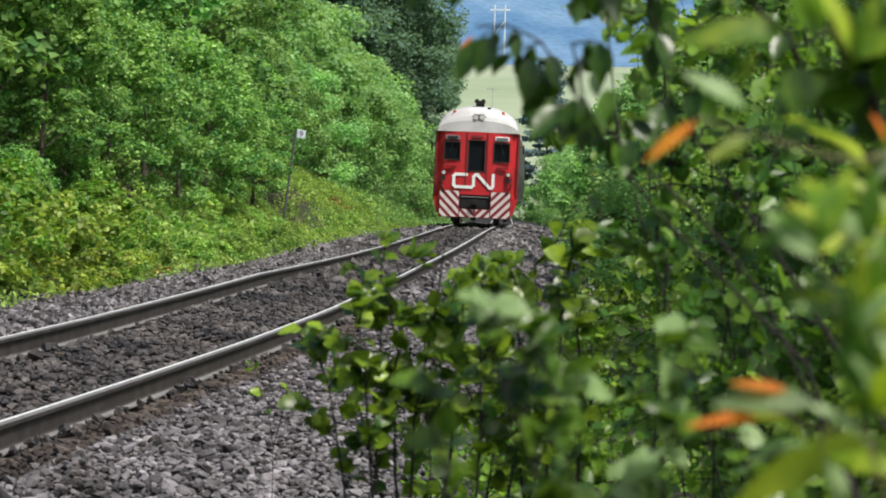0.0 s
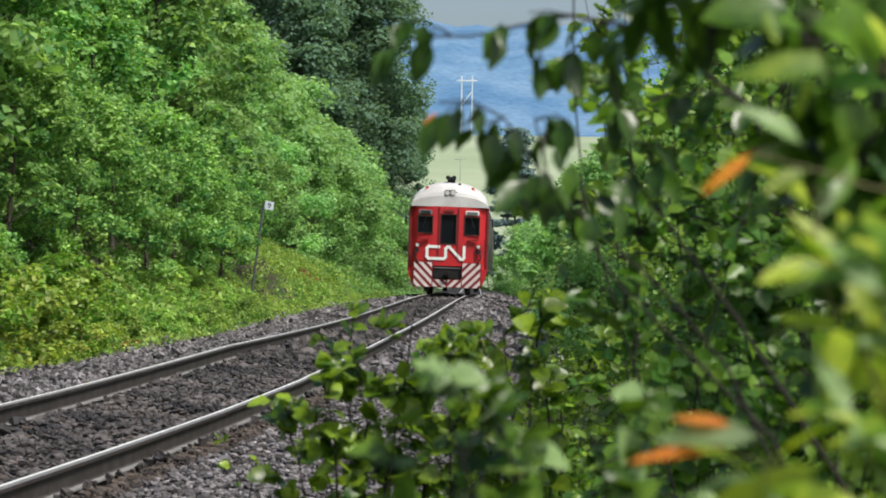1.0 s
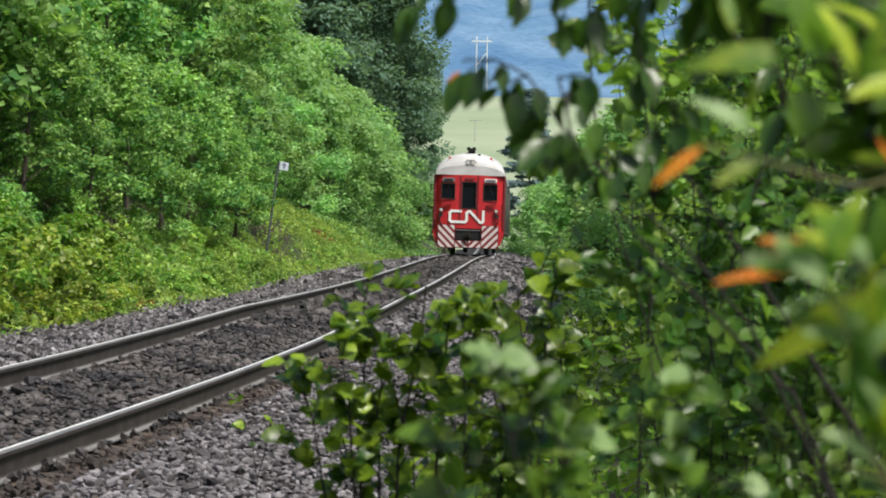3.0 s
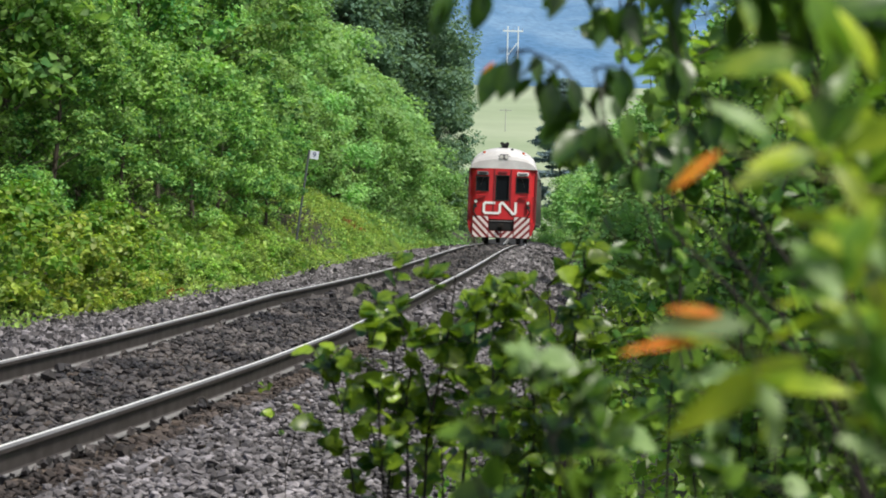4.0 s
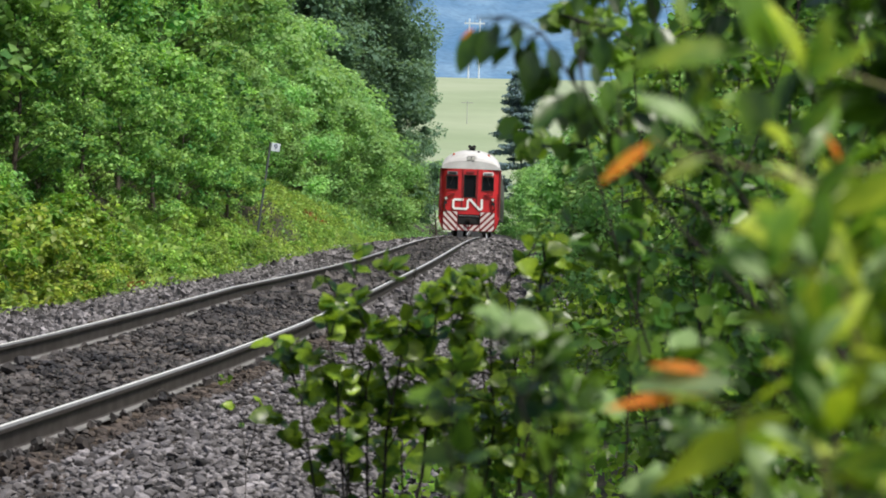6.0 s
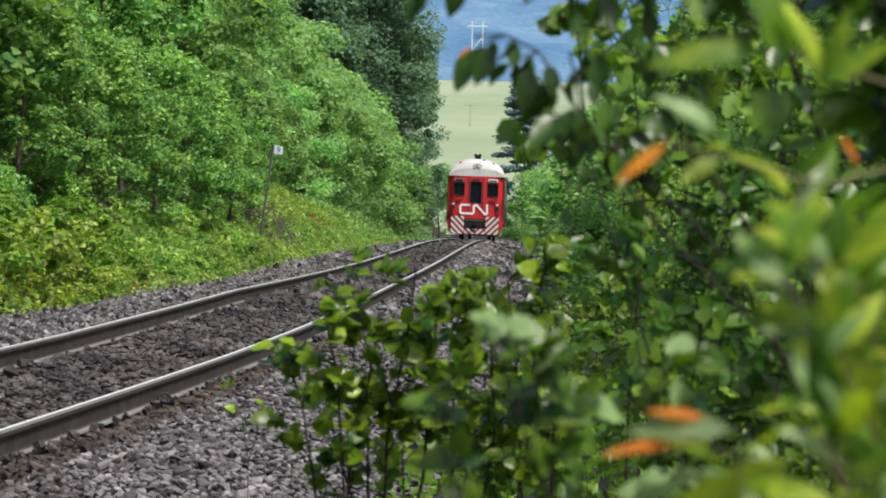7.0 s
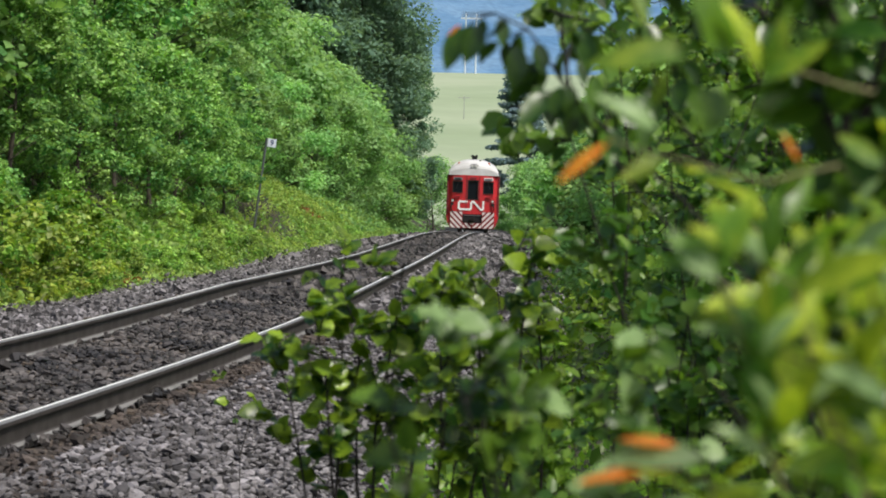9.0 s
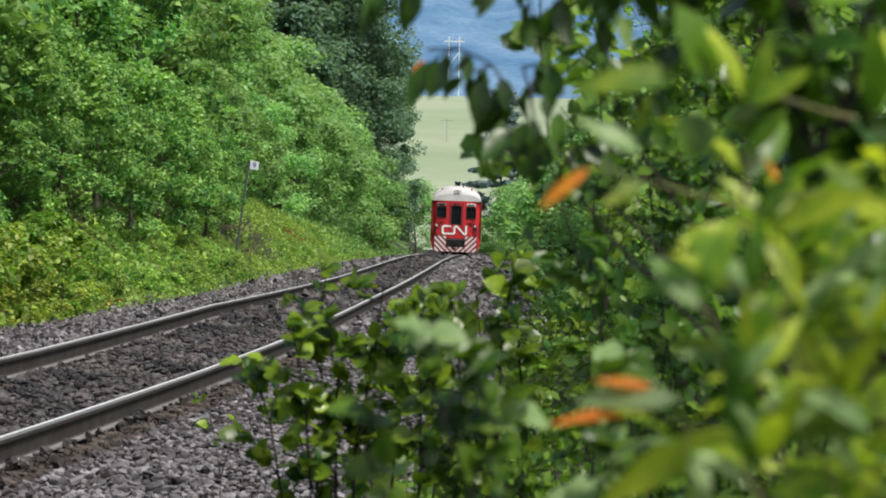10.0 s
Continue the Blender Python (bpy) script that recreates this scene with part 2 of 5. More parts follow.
def prism(points, depth, at=(0, 0, 0), bevel=0.0):
    """A flat outline in x and z, given thickness along y."""
    bm = bmesh.new()
    f = bm.faces.new([bm.verts.new((x, 0, z)) for x, z in points])
    g = bmesh.ops.extrude_face_region(bm, geom=[f])
    bmesh.ops.translate(bm, vec=(0, depth, 0), verts=[v for v in g["geom"] if isinstance(v, bmesh.types.BMVert)])
    bmesh.ops.recalc_face_normals(bm, faces=bm.faces)
    if bevel:
        bmesh.ops.bevel(bm, geom=bm.edges[:], offset=bevel, segments=2, affect="EDGES")
    bmesh.ops.translate(bm, vec=at, verts=bm.verts)
    return bm


def tube(points, r0, r1, sides=6):
    """Vertices and faces of a tapered tube along points."""
    pts = [Vector(p) for p in points]
    vs, fs = [], []
    for i, p in enumerate(pts):
        d = (pts[min(i + 1, len(pts) - 1)] - pts[max(i - 1, 0)]).normalized()
        q = d.to_track_quat("Z", "Y")
        r = r0 + (r1 - r0) * i / (len(pts) - 1)
        for k in range(sides):
            a = 2 * math.pi * k / sides
            vs.append(p + q @ Vector((math.cos(a) * r, math.sin(a) * r, 0)))
    for i in range(len(pts) - 1):
        for k in range(sides):
            a, b = i * sides + k, i * sides + (k + 1) % sides
            fs.append((a, b, b + sides, a + sides))
    return vs, fs


# ---- the line of the track ----
def track_x(d):
    w = min(max(d, 13.0), 136.0) / 100
    x = -5.3412 + 17.5292 * w - 24.9423 * w**2 + 19.3344 * w**3 - 5.4713 * w**4
    slope = (17.5292 - 49.8846 * w + 58.0032 * w**2 - 21.8852 * w**3) / 100
    return x + slope * (d - w * 100)


def track_z(d):
    w = min(max(d, 10.0), 137.0) / 100
    h = 1.4796 - 0.6491 * w + 0.6995 * w**2 + 0.3031 * w**3
    return EYE_Z - h - 0.0085 * max(d - 137, 0)


def cant(d):
    return 0.1075 + (0.0212 - 0.1075) * min(max((d - 15.3) / 74, 0), 1)


def settle(d, off):
    """Small settling of each rail in the ballast."""
    near = float(np.interp(d, (10, 15, 20, 25, 28, 32, 36), (0, -0.023, -0.052, -0.06, -0.036, -0.018, 0)))
    far = float(np.interp(d, (20, 25, 29, 32, 35, 40, 47, 55, 65, 80), (0, 0.02, 0.042, 0.02, 0, -0.03, -0.055, -0.05, -0.03, 0)))
    k = (min(max(off, -0.753), 0.753) + 0.753) / 1.506
    return far + (near - far) * k


def heading(d):
    return math.atan((track_x(d + 0.5) - track_x(d - 0.5)))


def on_track(d, off, up=0.0):
    """A point beside the track: off metres to the right of its middle, up metres over the rail tops."""
    th = heading(d)
    return Vector((track_x(d) + off * math.cos(th), d - off * math.sin(th), track_z(d) + up + settle(d, off) - max(min(off, 1.5), -1.5) / 1.5 * cant(d)))


def track_pose(d, off=0.0, up=0.0):
    th, p = heading(d), on_track(d, off, up)
    grade = math.atan(track_z(d + 0.5) - track_z(d - 0.5))
    return Matrix.Translation(p) @ Matrix.Rotation(-th, 4, "Z") @ Matrix.Rotation(grade, 4, "X") @ Matrix.Rotation(math.atan((on_track(d, -0.753).z - on_track(d, 0.753).z) / 1.506), 4, "Y")


def ground_up(d, off):
    """Height of the ground over the rail tops, by the distance from the track's middle."""
    prof = ((-400, 60), (-120, 22), (-60, 13), (-25, 6.5), (-14, 3.7), (-9, 2.1), (-7.5, 1.5), (-6.0, 0.85), (-5.0, 0.1), (-4.2, -0.42), (-3.2, -0.5), (-2.2, -0.30), (-1.5, -0.20), (1.5, -0.19),
            (2.0, -0.24), (3.3, -0.52), (4.2, -0.35), (6, -0.1), (9, 0.3), (20, 1.8), (60, 6), (120, 12), (400, 45))
    # grassy mound beside the sign
    swell = float(np.interp(d, (63.2, 66, 70, 78, 86, 96), (0, 1.75, 1.6, 1.05, 0.6, 0)))
    ramp = min(max((-3.8 - off) / 1.5, 0), 1)
    swell *= ramp * ramp * (3 - 2 * ramp)
    for (a, ya), (b, yb) in zip(prof, prof[1:]):
        if off <= b:
            k = max((off - a) / (b - a), 0)
            return max(ya + (yb - ya) * k, swell - 0.45)
    return prof[-1][1]


def soil(d, off):
    p = on_track(d, off, 0)
    n = noise.noise(Vector((p.x * 0.5, p.y * 0.5, 0)))
    rough = 0.25 if abs(off) > 5 else 0.03
    p.z += ground_up(d, off) + n * rough
    return p


# ---- ground ----
def ground():
    ds = [-120, -60, -30, -15, -8, -4] + [i * 1.0 for i in range(0, 60)] + [60 + i * 1.5 for i in range(0, 28)] + [102 + i * 3.0 for i in range(0, 26)] + [180 + i * 10.0 for i in range(0, 8)]
    offs = [-400, -250, -160, -120, -90, -60, -45, -35, -25, -19, -14, -11, -9, -7.5, -6, -5.2, -4.6, -4, -3.2, -2.7, -2.2, -1.8, -1.5, -0.75, 0, 0.75, 1.5, 1.75, 2, 2.5, 3, 3.6, 4.2, 5, 6, 7.5, 9, 12, 16, 20, 30, 45, 60, 90, 120, 200, 300, 400]
    vs = [soil(d, o) - Vector((0, 0, 0.02)) for d in ds for o in offs]
    n = len(offs)
    # the valley floor, the rising meadow and the land out to the horizon
    far = [(300, -4.5), (380, 0.5), (470, 11), (560, 22), (650, 32), (720, 38.5), (760, 40), (900, 30), (1400, 20), (2600, 20), (4800, 20)]
    for y, z in far:
        vs += [Vector((o * (1 + y / 400), y, EYE_Z + z + 1.5 * noise.noise(Vector((o * 0.01, y * 0.01, 3))) - 0.00006 * abs(o) * y * 0.2)) for o in offs]
    rows = len(ds) + len(far)
    fs = [(i * n + j, i * n + j + 1, (i + 1) * n + j + 1, (i + 1) * n + j) for i in range(rows - 1) for j in range(n - 1)]
    ob = raw("ground", vs, fs, "soil", label="dark soil bank with a pale green hay meadow beyond", smooth=True)
    ob.data.materials.append(M["meadow"])
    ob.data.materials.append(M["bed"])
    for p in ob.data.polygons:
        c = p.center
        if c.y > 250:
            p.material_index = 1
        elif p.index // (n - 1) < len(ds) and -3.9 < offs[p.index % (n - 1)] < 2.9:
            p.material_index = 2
    tagged(ob, category="ground", kind="structure")


ground()


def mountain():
    """Wooded ridge far behind the meadow, with the air's haze in its colour."""
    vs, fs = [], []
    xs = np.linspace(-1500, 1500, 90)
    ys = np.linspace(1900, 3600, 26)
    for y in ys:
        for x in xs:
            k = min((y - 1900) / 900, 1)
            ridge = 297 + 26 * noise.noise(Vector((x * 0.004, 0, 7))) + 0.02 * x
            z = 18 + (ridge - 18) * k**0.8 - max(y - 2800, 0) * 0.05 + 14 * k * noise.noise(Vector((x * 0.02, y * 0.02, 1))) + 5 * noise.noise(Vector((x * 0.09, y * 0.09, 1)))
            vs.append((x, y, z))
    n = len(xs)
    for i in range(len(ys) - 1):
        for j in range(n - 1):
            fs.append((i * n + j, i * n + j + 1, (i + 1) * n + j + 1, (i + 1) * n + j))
    tagged(raw("backdrop", vs, fs, "hazed_forest", label="wooded mountain ridge behind the meadow, blue with painted haze", smooth=True), category="mountain", kind="structure")


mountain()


# ---- rails ----
RAIL_TOP = [(-0.036, -0.006), (-0.030, 0.0), (-0.014, 0.001), (0.004, 0.0005)]
RAIL_EDGE = [(0.004, 0.0005), (0.014, 0.0), (0.026, -0.002), (0.036, -0.009)]
RAIL = [(0.036, -0.009), (0.036, -0.034), (0.010, -0.048), (0.009, -0.150), (0.030, -0.160), (-0.030, -0.160), (-0.009, -0.150), (-0.010, -0.048), (-0.036, -0.034), (-0.036, -0.006)]
FOOT = [(0.010, -0.156), (0.076, -0.166), (0.076, -0.178), (-0.076, -0.178), (-0.076, -0.166), (-0.010, -0.156)]


def rail(side, label):
    st = [-60 + i * 4.0 for i in range(0, 15)] + [2 + i * 0.75 for i in range(0, 90)] + [69.5 + i * 2.0 for i in range(1, 90)]
    root = thing("rail", Matrix(), label, "rail", "rails of the track")

    def sweep(prof, name, material, lab=""):
        vs, fs = [], []
        n = len(prof)
        for d in st:
            th = heading(d)
            for x, z in prof:
                p = on_track(d, side * 0.753, z)
                vs.append(p + Vector((x * math.cos(th), -x * math.sin(th), 0)))
        for i in range(len(st) - 1):
            for k in range(n - 1):
                fs.append((i * n + k, i * n + k + 1, (i + 1) * n + k + 1, (i + 1) * n + k))
        raw(name, vs, fs, material, root, lab)
    sweep(RAIL_TOP, "rail_head", "rail_top", "worn running surface, whitened for its shine")
    sweep(RAIL_EDGE, "rail_edge", "rail_edge", "dull worn edge of the rail head")
    sweep(RAIL, "rail_web", "rail_side")
    sweep(FOOT, "rail_foot", "rail_foot", "dusty pale rail foot")


rail(-1, "rust-brown steel rail with a bright worn top")
rail(1, "rust-brown steel rail with a bright worn top")


def ties():
    bm = box((2.6, 0.22, 0.16), bevel=0.012)
    first = part("railway_tie", bm, "tie")
    tagged(first, "weathered creosoted wooden tie sunk in ballast", "railway tie", "ties of the track")
    first.matrix_world = track_pose(-8.0, 0, -0.262)
    d = -7.47
    while d < 135:
        copy_thing(first, track_pose(d, random.uniform(-0.03, 0.03), -0.262 + random.uniform(-0.01, 0.008)))
        d += 0.53 + random.uniform(-0.02, 0.02)


ties()


# ---- ballast ----
def stones(name, count, d0, d1, o0, o1, size, material, label, lift=0.0, rounded=False):
    rng = np.random.default_rng(int(count + d0 * 7 + o0 * 13))
    shape = np.array([(x, y, z) for x in (-1, 1) for y in (-1, 1) for z in (-1, 1)], float) * 0.5
    faces = np.array([(0, 1, 3, 2), (4, 6, 7, 5), (0, 4, 5, 1), (2, 3, 7, 6), (0, 2, 6, 4), (1, 5, 7, 3)])
    if rounded:
        # a lump: each side of the block is raised to a blunt point
        tips = np.array([shape[f].mean(0) * 1.12 for f in faces])
        faces = np.array([(f[k], f[(k + 1) % 4], 8 + i) for i, f in enumerate(faces) for k in range(4)])
        shape = np.concatenate((shape * 0.74, tips))
    nv, nf, fs = len(shape), len(faces), faces.shape[1]
    V = np.empty((count, nv, 3))
    # stone positions by interpolation over a grid of the ground
    gd, go = np.linspace(d0, d1, 80), np.linspace(o0, o1, 24)
    grid = np.array([[soil(a, b) for b in go] for a in gd])
    u, v = rng.random(count) * 78.99, rng.random(count) * 22.99
    i, j, fu, fv = u.astype(int), v.astype(int), (u % 1)[:, None], (v % 1)[:, None]
    P = (grid[i, j] * (1 - fu) + grid[i + 1, j] * fu) * (1 - fv) + (grid[i, j + 1] * (1 - fu) + grid[i + 1, j + 1] * fu) * fv
    s = size * np.exp(rng.normal(0, 0.24, count))
    V[:] = shape[None] * s[:, None, None] * rng.uniform(0.65, 1.35, (count, 1, 3)) + rng.normal(0, 0.11 if rounded else 0.12, (count, nv, 3)) * s[:, None, None]
    if rounded:
        V[:, :, 2] *= 0.62
    lean = 0.45 if rounded else 3.14
    for ang, (p, q) in ((rng.uniform(-lean, lean, count), (1, 2)), (rng.uniform(-lean, lean, count), (0, 2)), (rng.uniform(0, 6.28, count), (0, 1))):
        cs, sn = np.cos(ang)[:, None], np.sin(ang)[:, None]
        x, y = V[:, :, p].copy(), V[:, :, q].copy()
        V[:, :, p], V[:, :, q] = x * cs - y * sn, x * sn + y * cs
    P[:, 2] += lift + rng.uniform(-0.3, 0.9, count) * s
    V += P[:, None, :]
    F = (faces[None] + (np.arange(count) * nv)[:, None, None]).reshape(-1, fs)
    me = bpy.data.meshes.new(name)
    me.vertices.add(count * nv)
    me.vertices.foreach_set("co", V.reshape(-1))
    me.loops.add(count * nf * fs)
    me.loops.foreach_set("vertex_index", F.reshape(-1).astype(np.int32))
    me.polygons.add(count * nf)
    me.polygons.foreach_set("loop_start", np.arange(0, count * nf * fs, fs, dtype=np.int32))
    me.polygons.foreach_set("use_smooth", [False] * (count * nf))
    me.update(calc_edges=True)
    me.materials.append(M[material])
    return tagged(new(name, me), label, "ballast", kind="stuff")


SHOULDER = stones("shoulder_ballast", 25000, 10, 27, 1.15, 3.4, 0.038, "stone_grey", "loose grey crushed stone on the track shoulder", rounded=True)
stones("shoulder_ballast", 14000, 27, 60, 0.85, 3.6, 0.055, "stone_grey", "loose grey crushed stone on the track shoulder")
stones("shoulder_ballast", 12000, 60, 170, 0.85, 3.4, 0.075, "stone_grey", "loose grey crushed stone on the track shoulder")
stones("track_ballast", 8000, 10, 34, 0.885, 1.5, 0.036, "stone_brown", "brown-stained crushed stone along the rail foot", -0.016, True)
# Two rows of dark stones imitate the shadowed gaps beneath the rail foot.
stones("foot_ballast", 330, 11.5, 40, 0.836, 0.862, 0.036, "stone_dark", "dark stones standing in for shadowed gaps under the rail foot", 0.018)
stones("foot_ballast", 300, 16, 45, -0.672, -0.652, 0.036, "stone_dark", "dark stones standing in for shadowed gaps under the rail foot", 0.018)
stones("near_ballast", 9000, -12, 11, -2.6, 2.9, 0.07, "stone_grey", "loose grey crushed stone of the track bed behind the view")
stones("track_ballast", 9000, 12, 30, -0.64, 0.66, 0.044, "stone_dark", "oil-stained dark crushed stone between the rails", 0.0, True)
stones("track_ballast", 10000, 30, 70, -0.68, 0.68, 0.055, "stone_dark", "oil-stained dark crushed stone between the rails")
stones("track_ballast", 6000, 70, 150, -0.68, 0.68, 0.07, "stone_dark", "oil-stained dark crushed stone between the rails")
stones("far_shoulder_ballast", 25000, 18, 50, -4.0, -0.85, 0.037, "stone_grey", "loose grey crushed stone beyond the far rail")
stones("far_shoulder_ballast", 13000, 50, 150, -3.9, -0.85, 0.07, "stone_grey", "loose grey crushed stone beyond the far rail")


def loose_stones():
    """The topmost stones of the near shoulder, one by one."""
    rng = random.Random(33)
    kinds = []
    for k in range(8):
        bm = bmesh.new()
        bmesh.ops.create_icosphere(bm, subdivisions=1, radius=0.5)
        for vtx in bm.verts:
            c = vtx.co * (1 + 0.45 * noise.noise(vtx.co * 2.3 + Vector((k * 5.0, 0, 0))))
            vtx.co = Vector((c.x * 1.25, c.y * 0.95, c.z * 0.62))
        me = bpy.data.meshes.new("stone")
        bm.to_mesh(me)
        bm.free()
        me.materials.append(M["loose_stone"])
        kinds.append(me)
    for k in range(290):
        p = soil(rng.uniform(12.5, 16.5), rng.uniform(1.55, 3.1))
        ob = new("stone", kinds[k % 8])
        ob.parent = SHOULDER
        size = rng.uniform(0.038, 0.062)
        ob.matrix_basis = Matrix.Translation((p.x, p.y, p.z + 0.034)) @ Matrix.Rotation(rng.uniform(0, 6.28), 4, "Z") @ Matrix.Rotation(rng.uniform(-0.35, 0.35), 4, "X") @ Matrix.Diagonal((size, size, size, 1))


loose_stones()


# ---- leaves and trees ----
def leaf_cloud(centres, normals, size, rng, shape="rhomb"):
    """Many small folded leaves: arrays of vertices (n*4) and faces (n*2 triangles as two faces)."""
    n = len(centres)
    L = size * np.exp(rng.normal(0, 0.22, n))[:, None]
    ax = rng.normal(0, 1, (n, 3))
    ax[:, 2] -= 0.35
    ax -= normals * (ax * normals).sum(1)[:, None]
    ax /= np.linalg.norm(ax, axis=1)[:, None] + 1e-9
    side = np.cross(normals, ax)
    wide = 0.36 if shape == "rhomb" else 0.06
    a = centres - ax * L * 0.5
    b = centres + side * L * wide + normals * L * 0.10 - ax * L * 0.06
    c = centres + ax * L * 0.5 - normals * L * 0.08
    d = centres - side * L * wide + normals * L * 0.10 - ax * L * 0.06
    V = np.stack((a, b, c, d), 1).reshape(-1, 3)
    k = np.arange(n)[:, None] * 4
    F = np.concatenate((k + np.array([0, 1, 2])[None], k + np.array([0, 2, 3])[None]), 1).reshape(-1, 3)
    return V, F


def tri_mesh(name, V, F, material):
    me = bpy.data.meshes.new(name)
    me.vertices.add(len(V))
    me.vertices.foreach_set("co", np.ascontiguousarray(V, float).reshape(-1))
    me.loops.add(F.size)
    me.loops.foreach_set("vertex_index", F.reshape(-1).astype(np.int32))
    me.polygons.add(len(F))
    me.polygons.foreach_set("loop_start", np.arange(0, F.size, 3, dtype=np.int32))
    me.update(calc_edges=True)
    me.materials.append(M[material])
    return me


def make_tree(name, seed, height, radius, low, leaves, size, material, label, category, group, shape="broad", bark="bark", clumps=70):
    """Tapered trunk, limbs that reach each clump, and a crown of leaf clumps with gaps between them."""
    rng = np.random.default_rng(seed)
    root = thing(name, Matrix(), label, category, group)
    tv, tf = tube([(0.12 * math.sin(z * 0.7 + seed), 0.12 * math.cos(z * 0.9 + seed), z) for z in np.linspace(-0.4, height * 0.93, 9)], height * 0.014 + 0.01, 0.012, 7)
    cs = []
    for i in range(clumps):
        t = low + (0.99 - low) * rng.random() ** 0.85
        if shape == "broad":
            r = radius * (1 - ((t - 0.38) / 0.64) ** 2 * 0.9) * (0.45 + 0.6 * rng.random() ** 0.6)
        elif shape == "cone":
            r = radius * (1.04 - t) * (0.35 + 0.65 * rng.random() ** 0.5)
        else:
            r = radius * (1 - 0.55 * t**3) * (0.3 + 0.75 * rng.random() ** 0.6)
        a = rng.random() * 6.283
        cs.append((r * math.cos(a), r * math.sin(a), t * height))
    cs = np.array(cs)
    lv, lf = [], []
    for c in cs:
        z0 = max(c[2] - 0.5 * math.hypot(c[0], c[1]) - 0.2, 0.1)
        mid = (c[0] * 0.5, c[1] * 0.5, (z0 + c[2]) / 2 + 0.12)
        v, f = tube([(0, 0, z0), mid, tuple(c)], 0.004 + 0.0035 * radius, 0.003, 4)
        base = len(lv)
        lv += v
        lf += [tuple(x + base for x in q) for q in f]
    base = len(tv)
    raw("trunk", tv + lv, tf + [tuple(x + base for x in q) for q in lf], bark, root, smooth=True)
    per = leaves // clumps
    cr = radius * (0.25 if shape != "cone" else 0.24)
    which = np.repeat(np.arange(clumps), per)
    dirs = rng.normal(0, 1, (len(which), 3))
    dirs /= np.linalg.norm(dirs, axis=1)[:, None]
    flat = np.array([1.0, 1.0, (0.75 if height < 5 or height > 15 else 0.52) if shape != "cone" else 0.22])
    rad = cr * (0.55 + 0.9 * rng.random(clumps))[which] * rng.random(len(which)) ** 0.45
    C = cs[which] + dirs * rad[:, None] * flat
    C[:, 2] = np.maximum(C[:, 2], 0.02)
    N = dirs * 0.5 + np.array([0, 0, 0.75]) + rng.normal(0, 0.45, dirs.shape)
    N /= np.linalg.norm(N, axis=1)[:, None]
    V, F = leaf_cloud(C, N, size, rng)
    crown = new("crown", tri_mesh("crown", V, F, material))
    crown.parent = root
    return root


def plant(root, d, off, turn, scale=1.0, sink=0.05, first=False):
    p = soil(d, off)
    m = Matrix.Translation((p.x, p.y, p.z - sink)) @ Matrix.Rotation(turn, 4, "Z")
    ob = root if first else copy_thing(root, m)
    if first:
        ob.matrix_basis = m
    ob.scale = (scale, scale, scale)
    return ob


rt = random.Random(5)


def wood(variants, spots):
    used = set()
    for d, off, k, sc in spots:
        k = k % len(variants)
        plant(variants[k], d, off, rt.uniform(0, 6.28), sc, first=k not in used)
        used.add(k)


G_TREES = "trees of the bank beside the track"
broad = [
    make_tree("deciduous_tree", 11, 11, 3.0, 0.04, 15000, 0.185, "leaf_tree", "leafy green young deciduous tree on the bank", "tree", G_TREES, clumps=135),
    make_tree("deciduous_tree", 12, 9, 2.6, 0.03, 11000, 0.17, "leaf_fresh", "bright green leafy deciduous tree on the bank", "tree", G_TREES, clumps=100),
    make_tree("deciduous_tree", 13, 12, 2.8, 0.04, 12500, 0.185, "leaf_tree", "tall leafy green deciduous tree on the bank", "tree", G_TREES, "column", clumps=110),
    make_tree("deciduous_tree", 15, 8, 2.7, 0.09, 11000, 0.17, "leaf_tree", "bushy green deciduous tree with a dark hollow foot", "tree", G_TREES, clumps=75),
    make_tree("deciduous_tree", 14, 8, 2.4, 0.02, 12500, 0.165, "leaf_tree", "low bushy green deciduous tree on the bank", "tree", G_TREES, clumps=90),
]
spots = []
for row, (o, step, d0, d1) in enumerate(((-8.6, 4.0, 33, 98), (-11.5, 4.2, 30, 104), (-15.5, 5.2, 30, 110))):
    d, k = d0, row
    while d < d1:
        spots.append((d + rt.uniform(-0.8, 0.8), o + rt.uniform(-0.9, 0.9), (0, 4, 0, 4, 1)[rt.randrange(4) + (d > 66)] if d < 80 else 1, rt.uniform(0.7, 1.2) + 0.12 * row))
        if row == 0:
            spots[-1] = (spots[-1][0], spots[-1][1] + (1.1 if 38 < d < 60 else -2.6 if d >= 60 else 0), *spots[-1][2:])
        d += step
        k += 1
spots += [(38.5, -6.2, 3, 0.5), (42, -5.8, 3, 0.52), (45.5, -5.7, 3, 0.48), (49, -5.6, 3, 0.52), (52.5, -5.6, 3, 0.5), (56, -5.5, 3, 0.46), (59, -5.7, 3, 0.45)]
spots += [(18, 5.6, 4, 0.5), (24, 6.0, 1, 0.5), (31, 6.6, 4, 0.6), (21, 7.4, 0, 0.6), (40, 7.2, 1, 0.65), (52, 8.2, 4, 0.8), (66, 9.2, 1, 0.8), (30, 9.0, 2, 0.8), (85, 10.5, 0, 0.8)]
# the nearest trees of the front row are young and low
spots = [(d, o, k, sc * 0.62 if d < 37 and -10.5 < o < 0 else sc) for d, o, k, sc in spots]
wood(broad, spots)
for d, off, turn, sc in ((64.5, -6.1, 1.0, 0.5), (60.8, -5.6, 2.2, 0.42), (67.5, -7.6, 4.0, 0.5)):
    plant(broad[3], d, off, turn, sc)

